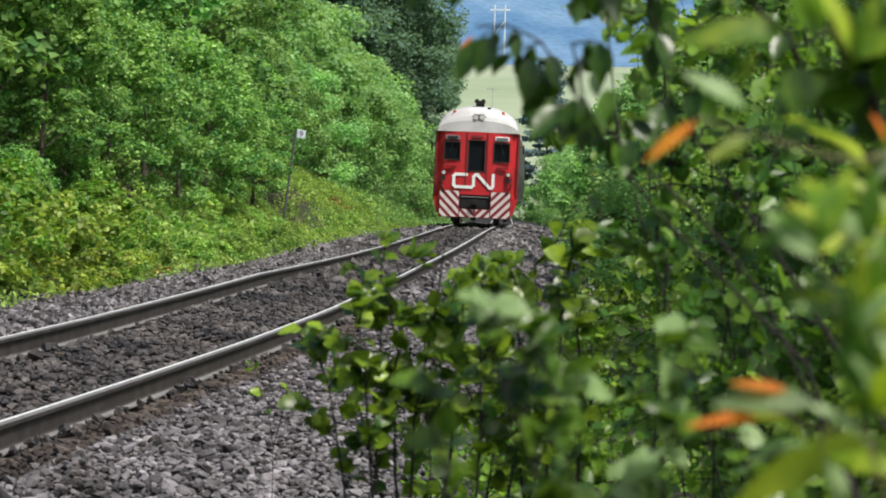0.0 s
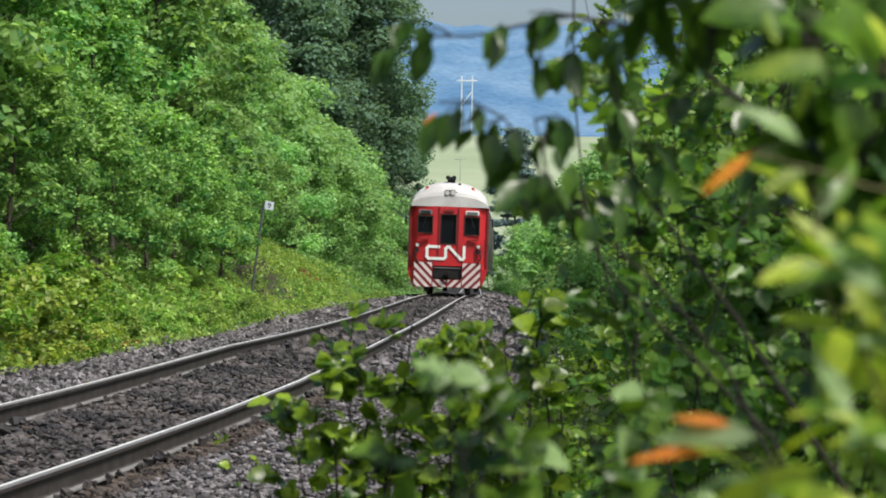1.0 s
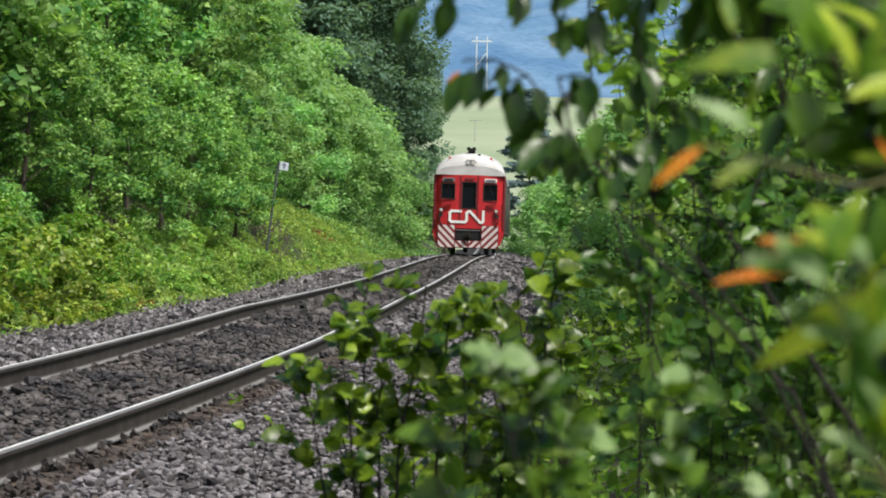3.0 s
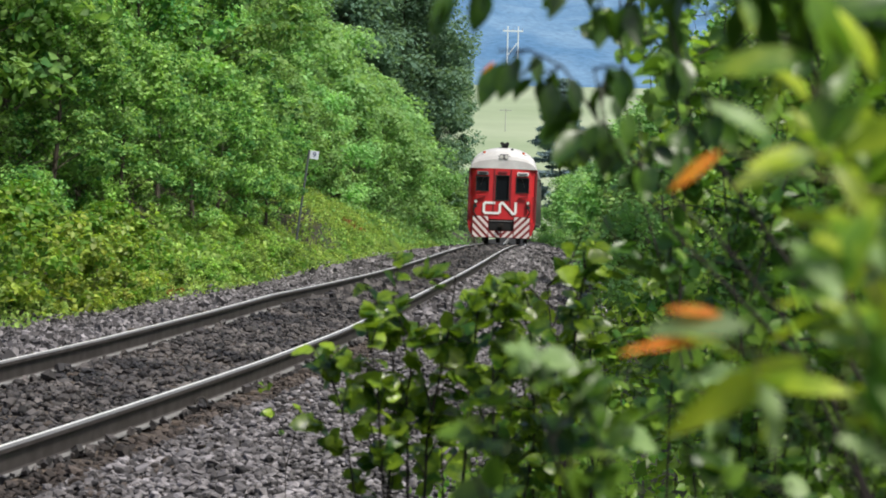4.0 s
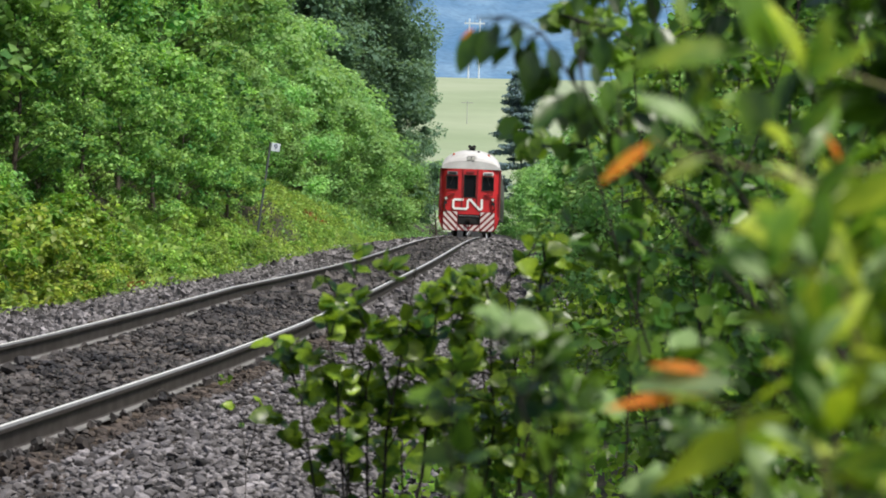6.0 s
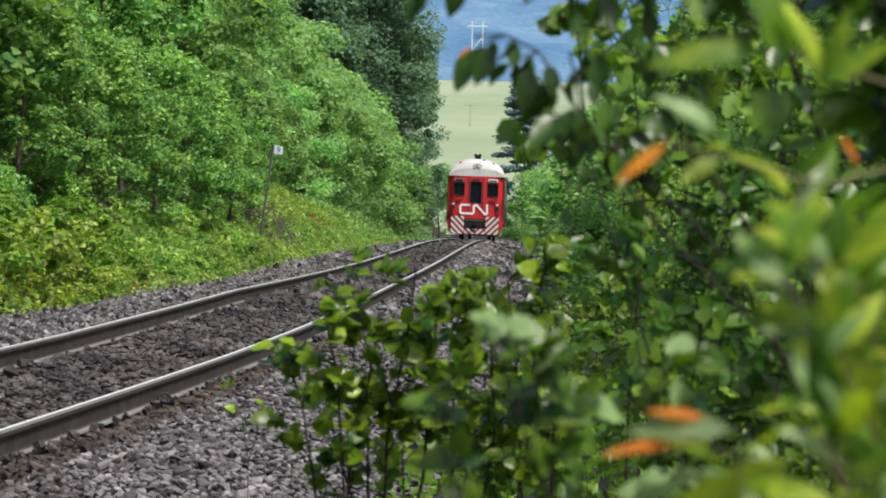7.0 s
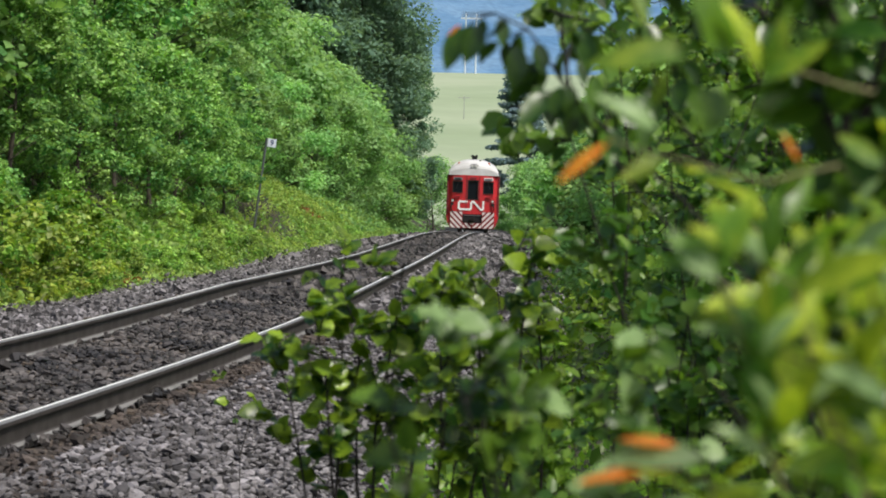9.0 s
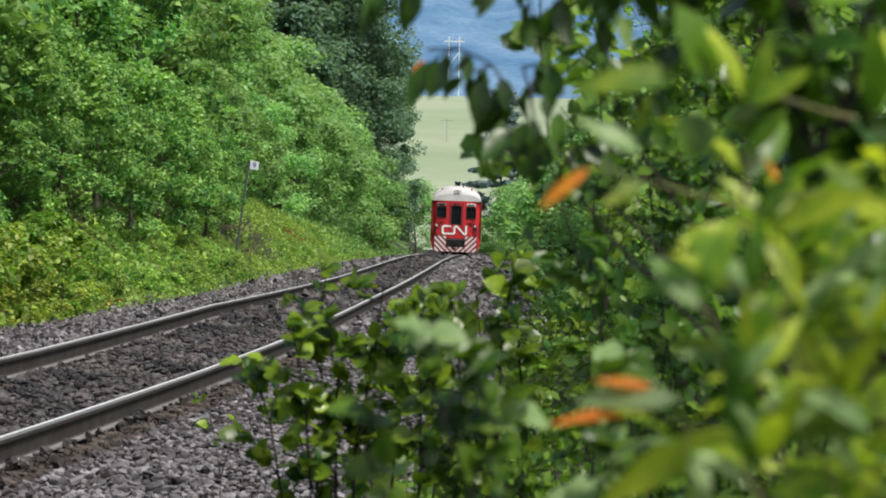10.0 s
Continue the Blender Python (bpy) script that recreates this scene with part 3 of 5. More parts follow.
dark = [
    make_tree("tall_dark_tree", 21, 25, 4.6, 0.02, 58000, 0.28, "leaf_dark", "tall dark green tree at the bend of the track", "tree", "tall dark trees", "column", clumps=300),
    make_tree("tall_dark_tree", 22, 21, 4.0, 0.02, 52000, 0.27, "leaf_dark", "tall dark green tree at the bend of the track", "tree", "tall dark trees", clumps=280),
]
wood(dark, [(152, -8.0, 0, 1.0), (146, -13.0, 1, 1.15), (160, -5.8, 1, 0.72), (163, -13, 0, 1.1), (150, -20, 0, 1.1), (170, -9, 1, 0.9)])

soft = [
    make_tree("leafy_shrub", 31, 4.2, 1.9, 0.02, 8000, 0.13, "leaf_far", "soft green leafy shrub beside the track", "shrub", "shrubs along the track", clumps=60),
    make_tree("leafy_shrub", 32, 3.2, 1.6, 0.02, 7000, 0.12, "leaf_fresh", "light green leafy shrub beside the track", "shrub", "shrubs along the track", clumps=60),
]
sp = [(106, -11.5, 0, 2.3), (114, -10.5, 0, 2.1), (123, -9.8, 0, 2.2), (133, -8.6, 0, 1.9), (92, -10.5, 0, 1.3), (98, -9.0, 1, 1.3), (104, -8.4, 0, 1.2), (110, -7.6, 1, 1.4), (117, -7.0, 0, 1.4), (124, -6.6, 1, 1.3), (132, -6.2, 0, 1.5), (140, -5.6, 1, 1.5), (86, -11, 1, 1.5), (78, -11.5, 0, 1.5), (100, -10.5, 0, 1.5), (108, -10, 1, 1.7), (128, -8.5, 0, 1.8), (118, -9, 1, 1.8),
      (34, 4.6, 0, 0.8), (40, 4.7, 1, 0.9), (47, 4.7, 0, 0.9), (54, 4.8, 1, 1.0), (62, 4.8, 0, 1.0), (70, 4.9, 1, 1.1), (79, 5.2, 0, 1.1), (88, 5.4, 1, 1.1), (98, 5.7, 0, 1.2), (109, 6.0, 1, 1.2), (121, 6.2, 0, 1.2), (134, 6.4, 1, 1.2), (150, 6.4, 0, 1.3),
      (44, 7.4, 0, 1.4), (57, 7.5, 1, 1.5), (72, 7.8, 0, 1.6), (90, 8, 1, 1.7), (112, 8, 0, 1.8), (136, 8.2, 1, 1.9), (160, 8.2, 0, 2.0), (185, 4.0, 1, 1.2), (195, 6.5, 0, 1.6), (205, 1.5, 1, 0.9), (205, -4, 0, 1.6), (172, 4.6, 0, 1.35), (178, 6.5, 0, 1.5), (215, 4.5, 0, 1.5)]
wood(soft, sp)

spruce = make_tree("spruce_tree", 41, 17, 5.0, 0.03, 34000, 0.36, "needle", "dark spruce beyond the track, blued by haze in its colour", "tree", "spruces", "cone", clumps=150)
wood([spruce], [(236, 4.4, 0, 1.02)])

yellow = [make_tree("bramble_bush", 51, 1.7, 1.15, 0.02, 2800, 0.12, "leaf_yellow", "yellow-green bramble bush at the ballast edge", "shrub", "bushes at the ballast edge", clumps=34),
          make_tree("bramble_bush", 52, 1.4, 1.0, 0.02, 4500, 0.08, "leaf_tree", "fresh green low bush at the ballast edge", "shrub", "bushes at the ballast edge", clumps=50)]
low = [make_tree("low_bush", 53, 0.9, 0.75, 0.02, 2600, 0.075, "weed", "low green weedy bush on the bank", "shrub", "low bushes on the bank", clumps=36),
       make_tree("low_bush", 54, 0.8, 0.6, 0.02, 2400, 0.085, "weed", "low bright green fern-like bush on the bank", "shrub", "low bushes on the bank", clumps=36)]
wood(yellow, [(33, -4.2, 0, 0.75), (35.2, -4.4, 0, 0.8), (30, -4.2, 0, 0.85), (37.0, -4.9, 0, 0.65), (31.5, -4.8, 0, 0.8), (34, -5.5, 1, 0.9), (41, -6.3, 1, 0.8), (45, -6.6, 1, 0.9), (28, -4.4, 0, 0.9), (32, -3.9, 0, 0.5), (34.2, -3.9, 0, 0.45)])
bank = [(rt.uniform(36, 62), rt.uniform(-5.6, -3.7), rt.randrange(2), rt.uniform(0.35, 0.75)) for k in range(46)]
bank += [(rt.uniform(62, 120), rt.uniform(-4.6, -3.6), rt.randrange(2), rt.uniform(0.3, 0.6)) for k in range(40)]
bank = [b for b in bank if not (37.2 < b[0] < 39.4 and b[1] > -4.6) and not (65 < b[0] < 72 and b[1] < -4.2) and not (56 < b[0] < 62.6 and b[1] < -3.9)]
wood(low, bank)


def undergrowth(name, count, d0, d1, o0, o1, h, size, material, label, seed, shape="rhomb"):
    rng = np.random.default_rng(seed)
    d, o = rng.uniform(d0, d1, count), rng.uniform(o0, o1, count)
    # two bare patches of earth stay open
    keep = ~(((d > 37.2) & (d < 39.2) & (o > -4.5)) | ((d > 64.5) & (d < 69) & (o < -4.15) & (o > -4.75)) | ((d > 57.5) & (d < 62.6) & (o < -3.8) & (o > -5.0)))
    keep |= rng.random(count) < 0.4
    d, o = d[keep], o[keep]
    count = len(d)
    base = np.array([soil(a, b) for a, b in zip(d, o)])
    lump = np.array([0.25 + 1.5 * max(noise.noise(Vector((a * 0.55, b * 0.8, 5))) + 0.3, 0) for a, b in zip(d, o)])
    base[:, 2] += rng.random(count) ** 1.2 * h * lump
    N = rng.normal(0, 0.6, (count, 3)) + np.array([0, 0, 0.5])
    N /= np.linalg.norm(N, axis=1)[:, None]
    V, F = leaf_cloud(base, N, size, rng, shape)
    ob = new(name, tri_mesh(name, V, F, material))
    tagged(ob, label, "undergrowth", kind="stuff")


undergrowth("undergrowth", 18000, 26, 58, -5.7, -4.2, 0.5, 0.115, "weed", "bright green ferns and weeds below the trees", 61)
undergrowth("undergrowth", 18000, 62, 110, -9.5, -3.9, 0.32, 0.10, "weed", "bright green weeds on a grassy mound", 60)
undergrowth("undergrowth", 20000, 26, 110, -4.6, -3.35, 0.30, 0.075, "weed", "low bright weeds creeping onto the ballast", 66)
undergrowth("undergrowth", 9000, 1.5, 16, 3.0, 8.0, 0.5, 0.06, "leaf_shrub", "shaded weeds below the bushes", 67)
undergrowth("undergrowth", 9000, 12, 42, 3.2, 7.0, 0.7, 0.09, "leaf_shrub", "green weeds beside the shoulder", 69)
undergrowth("rusty_weed", 90, 36.2, 36.9, -3.85, -3.55, 0.3, 0.10, "rust_leaf", "small rust-red weed at the ballast edge", 68)
undergrowth("undergrowth", 9000, 95, 175, -7.5, -3.5, 0.5, 0.16, "leaf_fresh", "fresh green weeds below the trees", 62)
undergrowth("grass", 16000, 30, 140, -6.5, -3.4, 0.30, 0.16, "blade", "tall bright grass at the ballast edge", 63, "blade")
undergrowth("grass", 16000, 62, 100, -8.5, -4.0, 0.25, 0.22, "blade", "tall bright grass on the mound", 59, "blade")
undergrowth("undergrowth", 9000, 40, 180, 3.6, 6.5, 0.45, 0.11, "leaf_fresh", "fresh green weeds beside the shoulder", 64)
undergrowth("dry_weeds", 350, 77, 86, -5.4, -4.8, 0.4, 0.12, "rust_leaf", "rust-brown withered weeds on the bank", 65)


# ---- mile sign ----
def mile_sign():
    p = soil(62, -4.5)
    root = thing("mile_sign", Matrix.Translation((-5.17, 62, p.z - 0.15)) @ Matrix.Rotation(radians(7.0), 4, "Y"), "thin leaning metal post with a small white number plate", "sign")
    part("post", rod((0, 0, 0), (0, 0, 3.18), 0.035, n=10), "post", root)
    plate = part("plate", box((0.245, 0.012, 0.235), (0.165, -0.03, 3.06), 0.004), "sign", root, "white square number plate")
    plate.matrix_basis = Matrix.Identity(4)
    cu = bpy.data.curves.new("numeral", "FONT")
    cu.body, cu.size, cu.align_x, cu.align_y, cu.extrude = "9", 0.22, "CENTER", "CENTER", 0.003
    tmp = bpy.data.objects.new("numeral", cu)
    me = bpy.data.meshes.new_from_object(tmp)
    bpy.data.objects.remove(tmp)
    me.materials.clear()
    me.materials.append(M["ink"])
    ob = new("numeral", me)
    ob.parent = plate
    ob.matrix_basis = Matrix.Translation((0.165, -0.041, 3.06)) @ Matrix.Rotation(radians(90), 4, "X")


mile_sign()


def small_track_things():
    """A bent rail clip lying on the foot of the near rail and a pale boulder beyond the far rail."""
    p = on_track(17.3, 0.85, -0.155)
    clip = thing("rail_clip", Matrix.Translation(p), "bent dark steel rail clip on the rail foot", "rail clip")
    v, f = tube([(0.045 * math.cos(a) - 0.02, 0.05 * math.cos(a * 0.5), 0.06 * math.sin(a) ** 0.8 if math.sin(a) > 0 else 0.0) for a in np.linspace(0.05, 3.05, 10)], 0.012, 0.010, 8)
    raw("bent_rod", v, f, "iron", clip, smooth=True)
    part("foot_pad", box((0.06, 0.05, 0.02), (0.03, 0.03, 0.0), 0.005), "iron", clip)
    bm = bmesh.new()
    bmesh.ops.create_icosphere(bm, subdivisions=2, radius=0.17)
    for vtx in bm.verts:
        k = 1 + 0.35 * noise.noise(vtx.co * 6)
        vtx.co = Vector((vtx.co.x * 1.3 * k, vtx.co.y * k, vtx.co.z * 0.7 * k))
    rock = part("boulder", bm, "pale_stone")
    q = soil(76, -3.75)
    rock.matrix_basis = Matrix.Translation((q.x, q.y, q.z + 0.06))
    tagged(rock, "pale whitish boulder at the ballast edge", "rock")


small_track_things()


def power_poles():
    base_z = EYE_Z + 38.0
    root = thing("power_pylon", Matrix.Translation((10.0, 716, base_z - 1)), "pale H-frame timber power pylon at the meadow's top", "pylon")
    for x in (-1.7, 1.7):
        part("pole", rod((x, 0, 0), (x, 0, 20.6), 0.25, 0.19), "pale_wood", root)
    part("crossarm", box((6.6, 0.35, 0.42), (0, -0.25, 19.0), 0.04), "pale_wood", root)
    part("brace", rod((-1.7, -0.28, 11.0), (1.7, -0.28, 15.5), 0.16), "pale_wood", root)
    for x in (-3.0, 0, 3.0):
        part("insulator", rod((x, -0.25, 19.2), (x, -0.25, 20.0), 0.10, 0.06), "grey", root)
    r2 = thing("utility_pole", Matrix.Translation((6.0, 520, EYE_Z + 13.0)), "thin grey utility pole standing in the meadow", "utility pole")
    part("pole", rod((0, 0, 0), (0, 0, 9.5), 0.13, 0.1), "grey_wood", r2)
    part("crossarm", box((2.8, 0.16, 0.2), (0, -0.12, 9.0), 0.02), "grey_wood", r2)


power_poles()


# ---- railcar ----
def railcar():
    car = thing("railcar", Matrix(), "red diesel railcar with a white roof and striped apron", "railcar")
    W, H0, H1, LEN = 1.50, 0.95, 3.36, 25.9

    def section(w, lo, hi, crown, n=14):
        """Body outline: straight sides and a rounded roof."""
        pts = [(-w + 0.06, lo), (-w, lo + 0.12), (-w - 0.02, lo + 0.9), (-w + 0.03, hi)]
        for i in range(1, n):
            a = math.pi * i / n
            pts.append((-(w - 0.03) * math.copysign(abs(math.cos(a)) ** 0.75, math.cos(a)), hi + crown * math.sin(a) ** 0.85))
        pts += [(w - 0.03, hi), (w + 0.02, lo + 0.9), (w, lo + 0.12), (w - 0.06, lo)]
        return pts

    def loft(sections, name, material, label="", cap=True):
        bm = bmesh.new()
        rings = [[bm.verts.new((x, y, z)) for x, z in s] for y, s in sections]
        for a, b in zip(rings, rings[1:]):
            for i in range(len(a)):
                bm.faces.new((a[i], a[(i + 1) % len(a)], b[(i + 1) % len(b)], b[i]))
        if cap:
            bm.faces.new(rings[0])
            bm.faces.new(rings[-1])
        bmesh.ops.recalc_face_normals(bm, faces=bm.faces)
        return part(name, bm, material, car, label)

    # sides and main roof
    side = [(-W, H0), (-W - 0.02, H0 + 0.9), (-W + 0.02, H1), (W - 0.02, H1), (W + 0.02, H0 + 0.9), (W, H0)]
    loft([(0.42, side), (LEN, side)], "body", "steel", "ribbed steel car sides")
    for s in (-1, 1):
        for k in range(7):
            part("side_rib", box((0.02, LEN - 0.7, 0.035), (s * (W + 0.022), LEN / 2 + 0.3, 1.15 + k * 0.13)), "steel", car)
    top = [(-(W - 0.03) * math.cos(math.pi * i / 14), H1 + 0.98 * math.sin(math.pi * i / 14) ** 0.95) for i in range(15)]
    loft([(0.9, top), (LEN - 0.3, top)], "roof", "white", "dull white rounded roof")
    # domed end of the roof: rings that shrink towards the end
    caps = []
    for y, k, drop in ((0.02, 0.985, 0.42), (0.07, 0.99, 0.58), (0.18, 0.995, 0.76), (0.42, 1.0, 0.91), (0.9, 1.0, 0.98)):
        caps.append((y, [(-(W - 0.03) * k * math.copysign(abs(math.cos(math.pi * i / 14)) ** 0.95, math.cos(math.pi * i / 14)), H1 - 0.01 + drop * math.sin(math.pi * i / 14) ** 0.85) for i in range(15)]))
    loft(caps, "roof_end", "white", "white domed roof end")
    # end wall, slightly rounded in plan, with openings
    def face_y(x):
        return 0.02 + 0.34 * max(abs(x) - 0.95, 0) ** 2 / 0.3

    holes = [(-1.17, -0.61, 2.34, 2.97), (-0.29, 0.29, 1.95, 3.05), (0.61, 1.17, 2.31, 2.97)]
    xs = sorted({-1.5, -1.45, -1.38, -1.28, *[h[0] for h in holes], *[h[1] for h in holes], 1.28, 1.38, 1.45, 1.5})
    zs = sorted({H0 - 0.10, 1.1, *[h[2] for h in holes], *[h[3] for h in holes], H1})
    bm = bmesh.new()
    for x0, x1 in zip(xs, xs[1:]):
        for z0, z1 in zip(zs, zs[1:]):
            if any(h[0] <= (x0 + x1) / 2 <= h[1] and h[2] <= (z0 + z1) / 2 <= h[3] for h in holes):
                continue
            if z1 <= H0 + 0.16 and abs((x0 + x1) / 2) < 0.5:
                continue
            bm.faces.new([bm.verts.new((x, face_y(x), z)) for x, z in ((x0, z0), (x1, z0), (x1, z1), (x0, z1))])
    bmesh.ops.remove_doubles(bm, verts=bm.verts, dist=0.001)
    g = bmesh.ops.extrude_face_region(bm, geom=bm.faces[:])
    bmesh.ops.translate(bm, vec=(0, 0.10, 0), verts=[v for v in g["geom"] if isinstance(v, bmesh.types.BMVert)])
    bmesh.ops.recalc_face_normals(bm, faces=bm.faces)
    part("end_wall", bm, "red", car, "glossy red end wall")
    for s in (-1, 1):
        part("corner_post", box((0.10, 0.30, H1 - H0 + 0.1), (s * 1.475, 0.36, (H0 + H1) / 2 - 0.05), 0.03), "dark_red", car)
    # windows
    for x0, x1, z0, z1 in holes:
        w = part("window" if z0 > 2.2 else "end_door", box((x1 - x0, 0.02, z1 - z0), ((x0 + x1) / 2, 0.10, (z0 + z1) / 2), 0.004), "glass", car, "dark window glass")
        fr = 0.035
        part("window_frame", join(*[box(sz, at, 0.006) for sz, at in (((x1 - x0 + 2 * fr, 0.05, fr), ((x0 + x1) / 2, 0.01, z0)), ((x1 - x0 + 2 * fr, 0.05, fr), ((x0 + x1) / 2, 0.01, z1)),
             ((fr, 0.05, z1 - z0), (x0, 0.01, (z0 + z1) / 2)), ((fr, 0.05, z1 - z0), (x1, 0.01, (z0 + z1) / 2)))]), "rubber", w)
    for s in (-1, 1):
        part("door_pillar", box((0.05, 0.05, 1.95), (s * 0.37, 0.0, 2.38), 0.015), "dark_red", car)
        part("wiper", rod((s * 0.85, -0.03, 2.95), (s * 0.98, -0.03, 2.55), 0.012, n=6), "black", car)
    # number boards over the windows
    b = part("number_board", box((0.52, 0.08, 0.17), (0.89, -0.01, 3.13), 0.02), "logo", car, "white framed number board")
    part("board_glass", box((0.42, 0.02, 0.10), (0.89, -0.056, 3.13), 0.004), "grey", b)
    b = part("number_board", box((0.52, 0.06, 0.17), (-0.89, -0.01, 3.13), 0.02), "grey", car, "dark number board")
    part("board_glass", box((0.36, 0.02, 0.09), (-0.89, -0.046, 3.13), 0.004), "black", b)
    part("door_light", box((0.40, 0.05, 0.10), (0, -0.01, 3.19), 0.015), "dark_red", car)
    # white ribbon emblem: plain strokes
    def strokes(pts, r):
        bms = []
        for (x0, z0), (x1, z1) in zip(pts, pts[1:]):
            d = Vector((x1 - x0, 0, z1 - z0))
            n_ = Vector((-d.z, 0, d.x)).normalized() * r
            e = d.normalized() * r * 0.9
            p0, p1 = Vector((x0, 0, z0)) - e, Vector((x1, 0, z1)) + e
            bms.append(prism([((p0 + n_).x, (p0 + n_).z), ((p1 + n_).x, (p1 + n_).z), ((p1 - n_).x, (p1 - n_).z), ((p0 - n_).x, (p0 - n_).z)], 0.012, (0, -0.016 - 0.001 * len(bms), 0)))
        return join(*bms)
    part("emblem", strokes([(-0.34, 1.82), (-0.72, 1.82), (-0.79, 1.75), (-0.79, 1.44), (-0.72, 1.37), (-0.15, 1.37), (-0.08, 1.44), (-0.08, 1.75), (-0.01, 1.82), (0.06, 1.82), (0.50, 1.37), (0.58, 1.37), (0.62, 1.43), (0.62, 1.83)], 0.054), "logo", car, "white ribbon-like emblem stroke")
    # apron with stripes and coupler pocket
    apron = part("apron", join(box((0.74, 0.05, 0.97), (-0.92, -0.03, 0.755), 0.02), box((0.74, 0.05, 0.97), (0.92, -0.03, 0.755), 0.02), box((1.1, 0.05, 0.32), (0, -0.03, 0.43), 0.02)), "dark_red", car, "dark red apron with diagonal white stripes")
    for s in (-1, 1):
        for k in range(6):
            # each stripe is a slanted strip clipped to the apron panel
            pts = [(s * x, z) for x, z in clip_strip(0.02 + k * 0.32, 0.165, 0.58, 1.26, 0.29, 1.22)]
            if len(pts) >= 3:
                part("stripe", prism(pts if s > 0 else pts[::-1], 0.008, (0, -0.064, 0)), "stripe", apron)
        for k in range(5):
            pts = [(s * x, z) for x, z in clip_strip(0.02 + k * 0.32, 0.165, 0.03, 0.54, 0.30, 0.57)]
            if len(pts) >= 3:
                part("stripe", prism(pts if s > 0 else pts[::-1], 0.008, (0, -0.064, 0)), "stripe", apron)
        part("corner_skirt", prism([(s * 1.29, 0.40), (s * 1.36, 0.42), (s * 1.47, 0.75), (s * 1.49, 1.0), (s * 1.29, 1.0)][::s], 0.5, (0, 0.10, 0)), "red", car)
    # Not hollow: the shade inside the pocket is this block's black colour.
    part("coupler_pocket", box((1.14, 0.5, 0.70), (0, 0.36, 0.94), 0.03), "black", car, "coupler pocket as a solid block, its inner shade painted black")
    cp = part("coupler", join(box((0.20, 0.5, 0.18), (0, -0.02, 0.82), 0.04), box((0.28, 0.14, 0.24), (0, -0.20, 0.82), 0.05)), "iron", car)
    part("pin_lever", rod((-0.5, -0.10, 1.02), (0.5, -0.10, 1.02), 0.018, n=6), "grey", car)
    for s in (-1, 1):
        # marker lamps, cable sockets and hoses beside the emblem
        lamp = part("marker_lamp", rod((s * 1.16, -0.07, 1.86), (s * 1.16, 0.05, 1.86), 0.085, n=14), "black", car)
        part("lamp_glass", rod((s * 1.16, -0.085, 1.86), (s * 1.16, -0.07, 1.86), 0.065, n=14), "lens", lamp)
        part("window_shelf", box((0.40, 0.10, 0.05), (s * 0.93, -0.04, 2.10), 0.015), "dark_red", car)
        part("hose_bracket", box((0.16, 0.09, 0.15), (s * 1.18, -0.05, 1.66), 0.02), "black", car)
        v, f = tube([(s * (1.18 + 0.07 * math.sin(k * 0.7)), -0.10 - 0.03 * math.sin(k * 0.8), 1.62 - k * 0.07) for k in range(7)], 0.035, 0.03, 8)
        raw("air_hose", v, f, "rubber", car, smooth=True)
        part("grab_rail", rod((s * 1.38, 0.02, 1.15), (s * 1.38, 0.02, 2.15), 0.018, n=6), "dark_red", car)
        beacon = part("warning_beacon", rod((s * 0.87, 0.30, H1 + 0.62), (s * 0.87, 0.30, H1 + 0.76), 0.075, 0.05, 12), "amber", car, "small amber beacon lamp")
        part("beacon_base", box((0.24, 0.24, 0.10), (s * 0.87, 0.30, H1 + 0.58), 0.02), "grey", beacon)
        part("mirror", join(box((0.05, 0.10, 0.34), (s * 1.66, 0.7, 2.80), 0.02), rod((s * 1.5, 0.72, 2.9), (s * 1.66, 0.7, 2.9), 0.012, n=6)), "black", car)
    hl = part("headlight_box", box((0.52, 0.42, 0.24), (0.02, 0.20, H1 + 0.52), 0.07), "grey", car, "grey twin headlight housing")
    for x in (-0.09, 0.13):
        part("headlight", rod((x, -0.03, H1 + 0.52), (x, 0.0, H1 + 0.52), 0.085, n=14), "lens", hl)
    part("horn", join(box((0.30, 0.5, 0.10), (0.02, 0.9, H1 + 1.00), 0.02), rod((-0.1, 0.5, H1 + 1.12), (-0.1, 0.95, H1 + 1.12), 0.085, 0.03, 12), rod((0.13, 0.5, H1 + 1.12), (0.13, 0.95, H1 + 1.12), 0.085, 0.03, 12), box((0.34, 0.12, 0.12), (0.02, 1.0, H1 + 1.11), 0.02)), "black", car, "black air horns on the roof")
    part("camera_pod", box((0.12, 0.16, 0.06), (0.36, 0.4, H1 + 0.88), 0.015), "black", car)
    # running gear
    part("underframe", box((2.5, LEN - 1.2, 0.30), (0, LEN / 2 + 0.3, 0.92), 0.03), "black", car)
    part("rail_guard", join(*[box((0.16, 0.10, 0.34), (s * 0.76, 0.16, 0.27), 0.02) for s in (-1, 1)], box((2.3, 0.09, 0.10), (0, 0.14, 0.33), 0.02)), "iron", car, "dark step bar and rail guards")
    wheels = []
    for yb in (1.9, 4.3, 21.6, 24.0):
        for s in (-1, 1):
            part("truck_frame", box((0.14, 0.9, 0.26), (s * 1.0, yb, 0.55), 0.04), "black", car)
        ws = part("wheelset", join(*[rod((s * 0.70, 0, 0), (s * 0.82, 0, 0), 0.43, 0.42, 28) for s in (-1, 1)], *[rod((s * 0.67, 0, 0), (s * 0.70, 0, 0), 0.455, 0.455, 28) for s in (-1, 1)], rod((-0.8, 0, 0), (0.8, 0, 0), 0.08, n=12)), "iron", car)
        ws.location = (0, yb, 0.43)
        wheels.append((ws, yb))
    return car, wheels


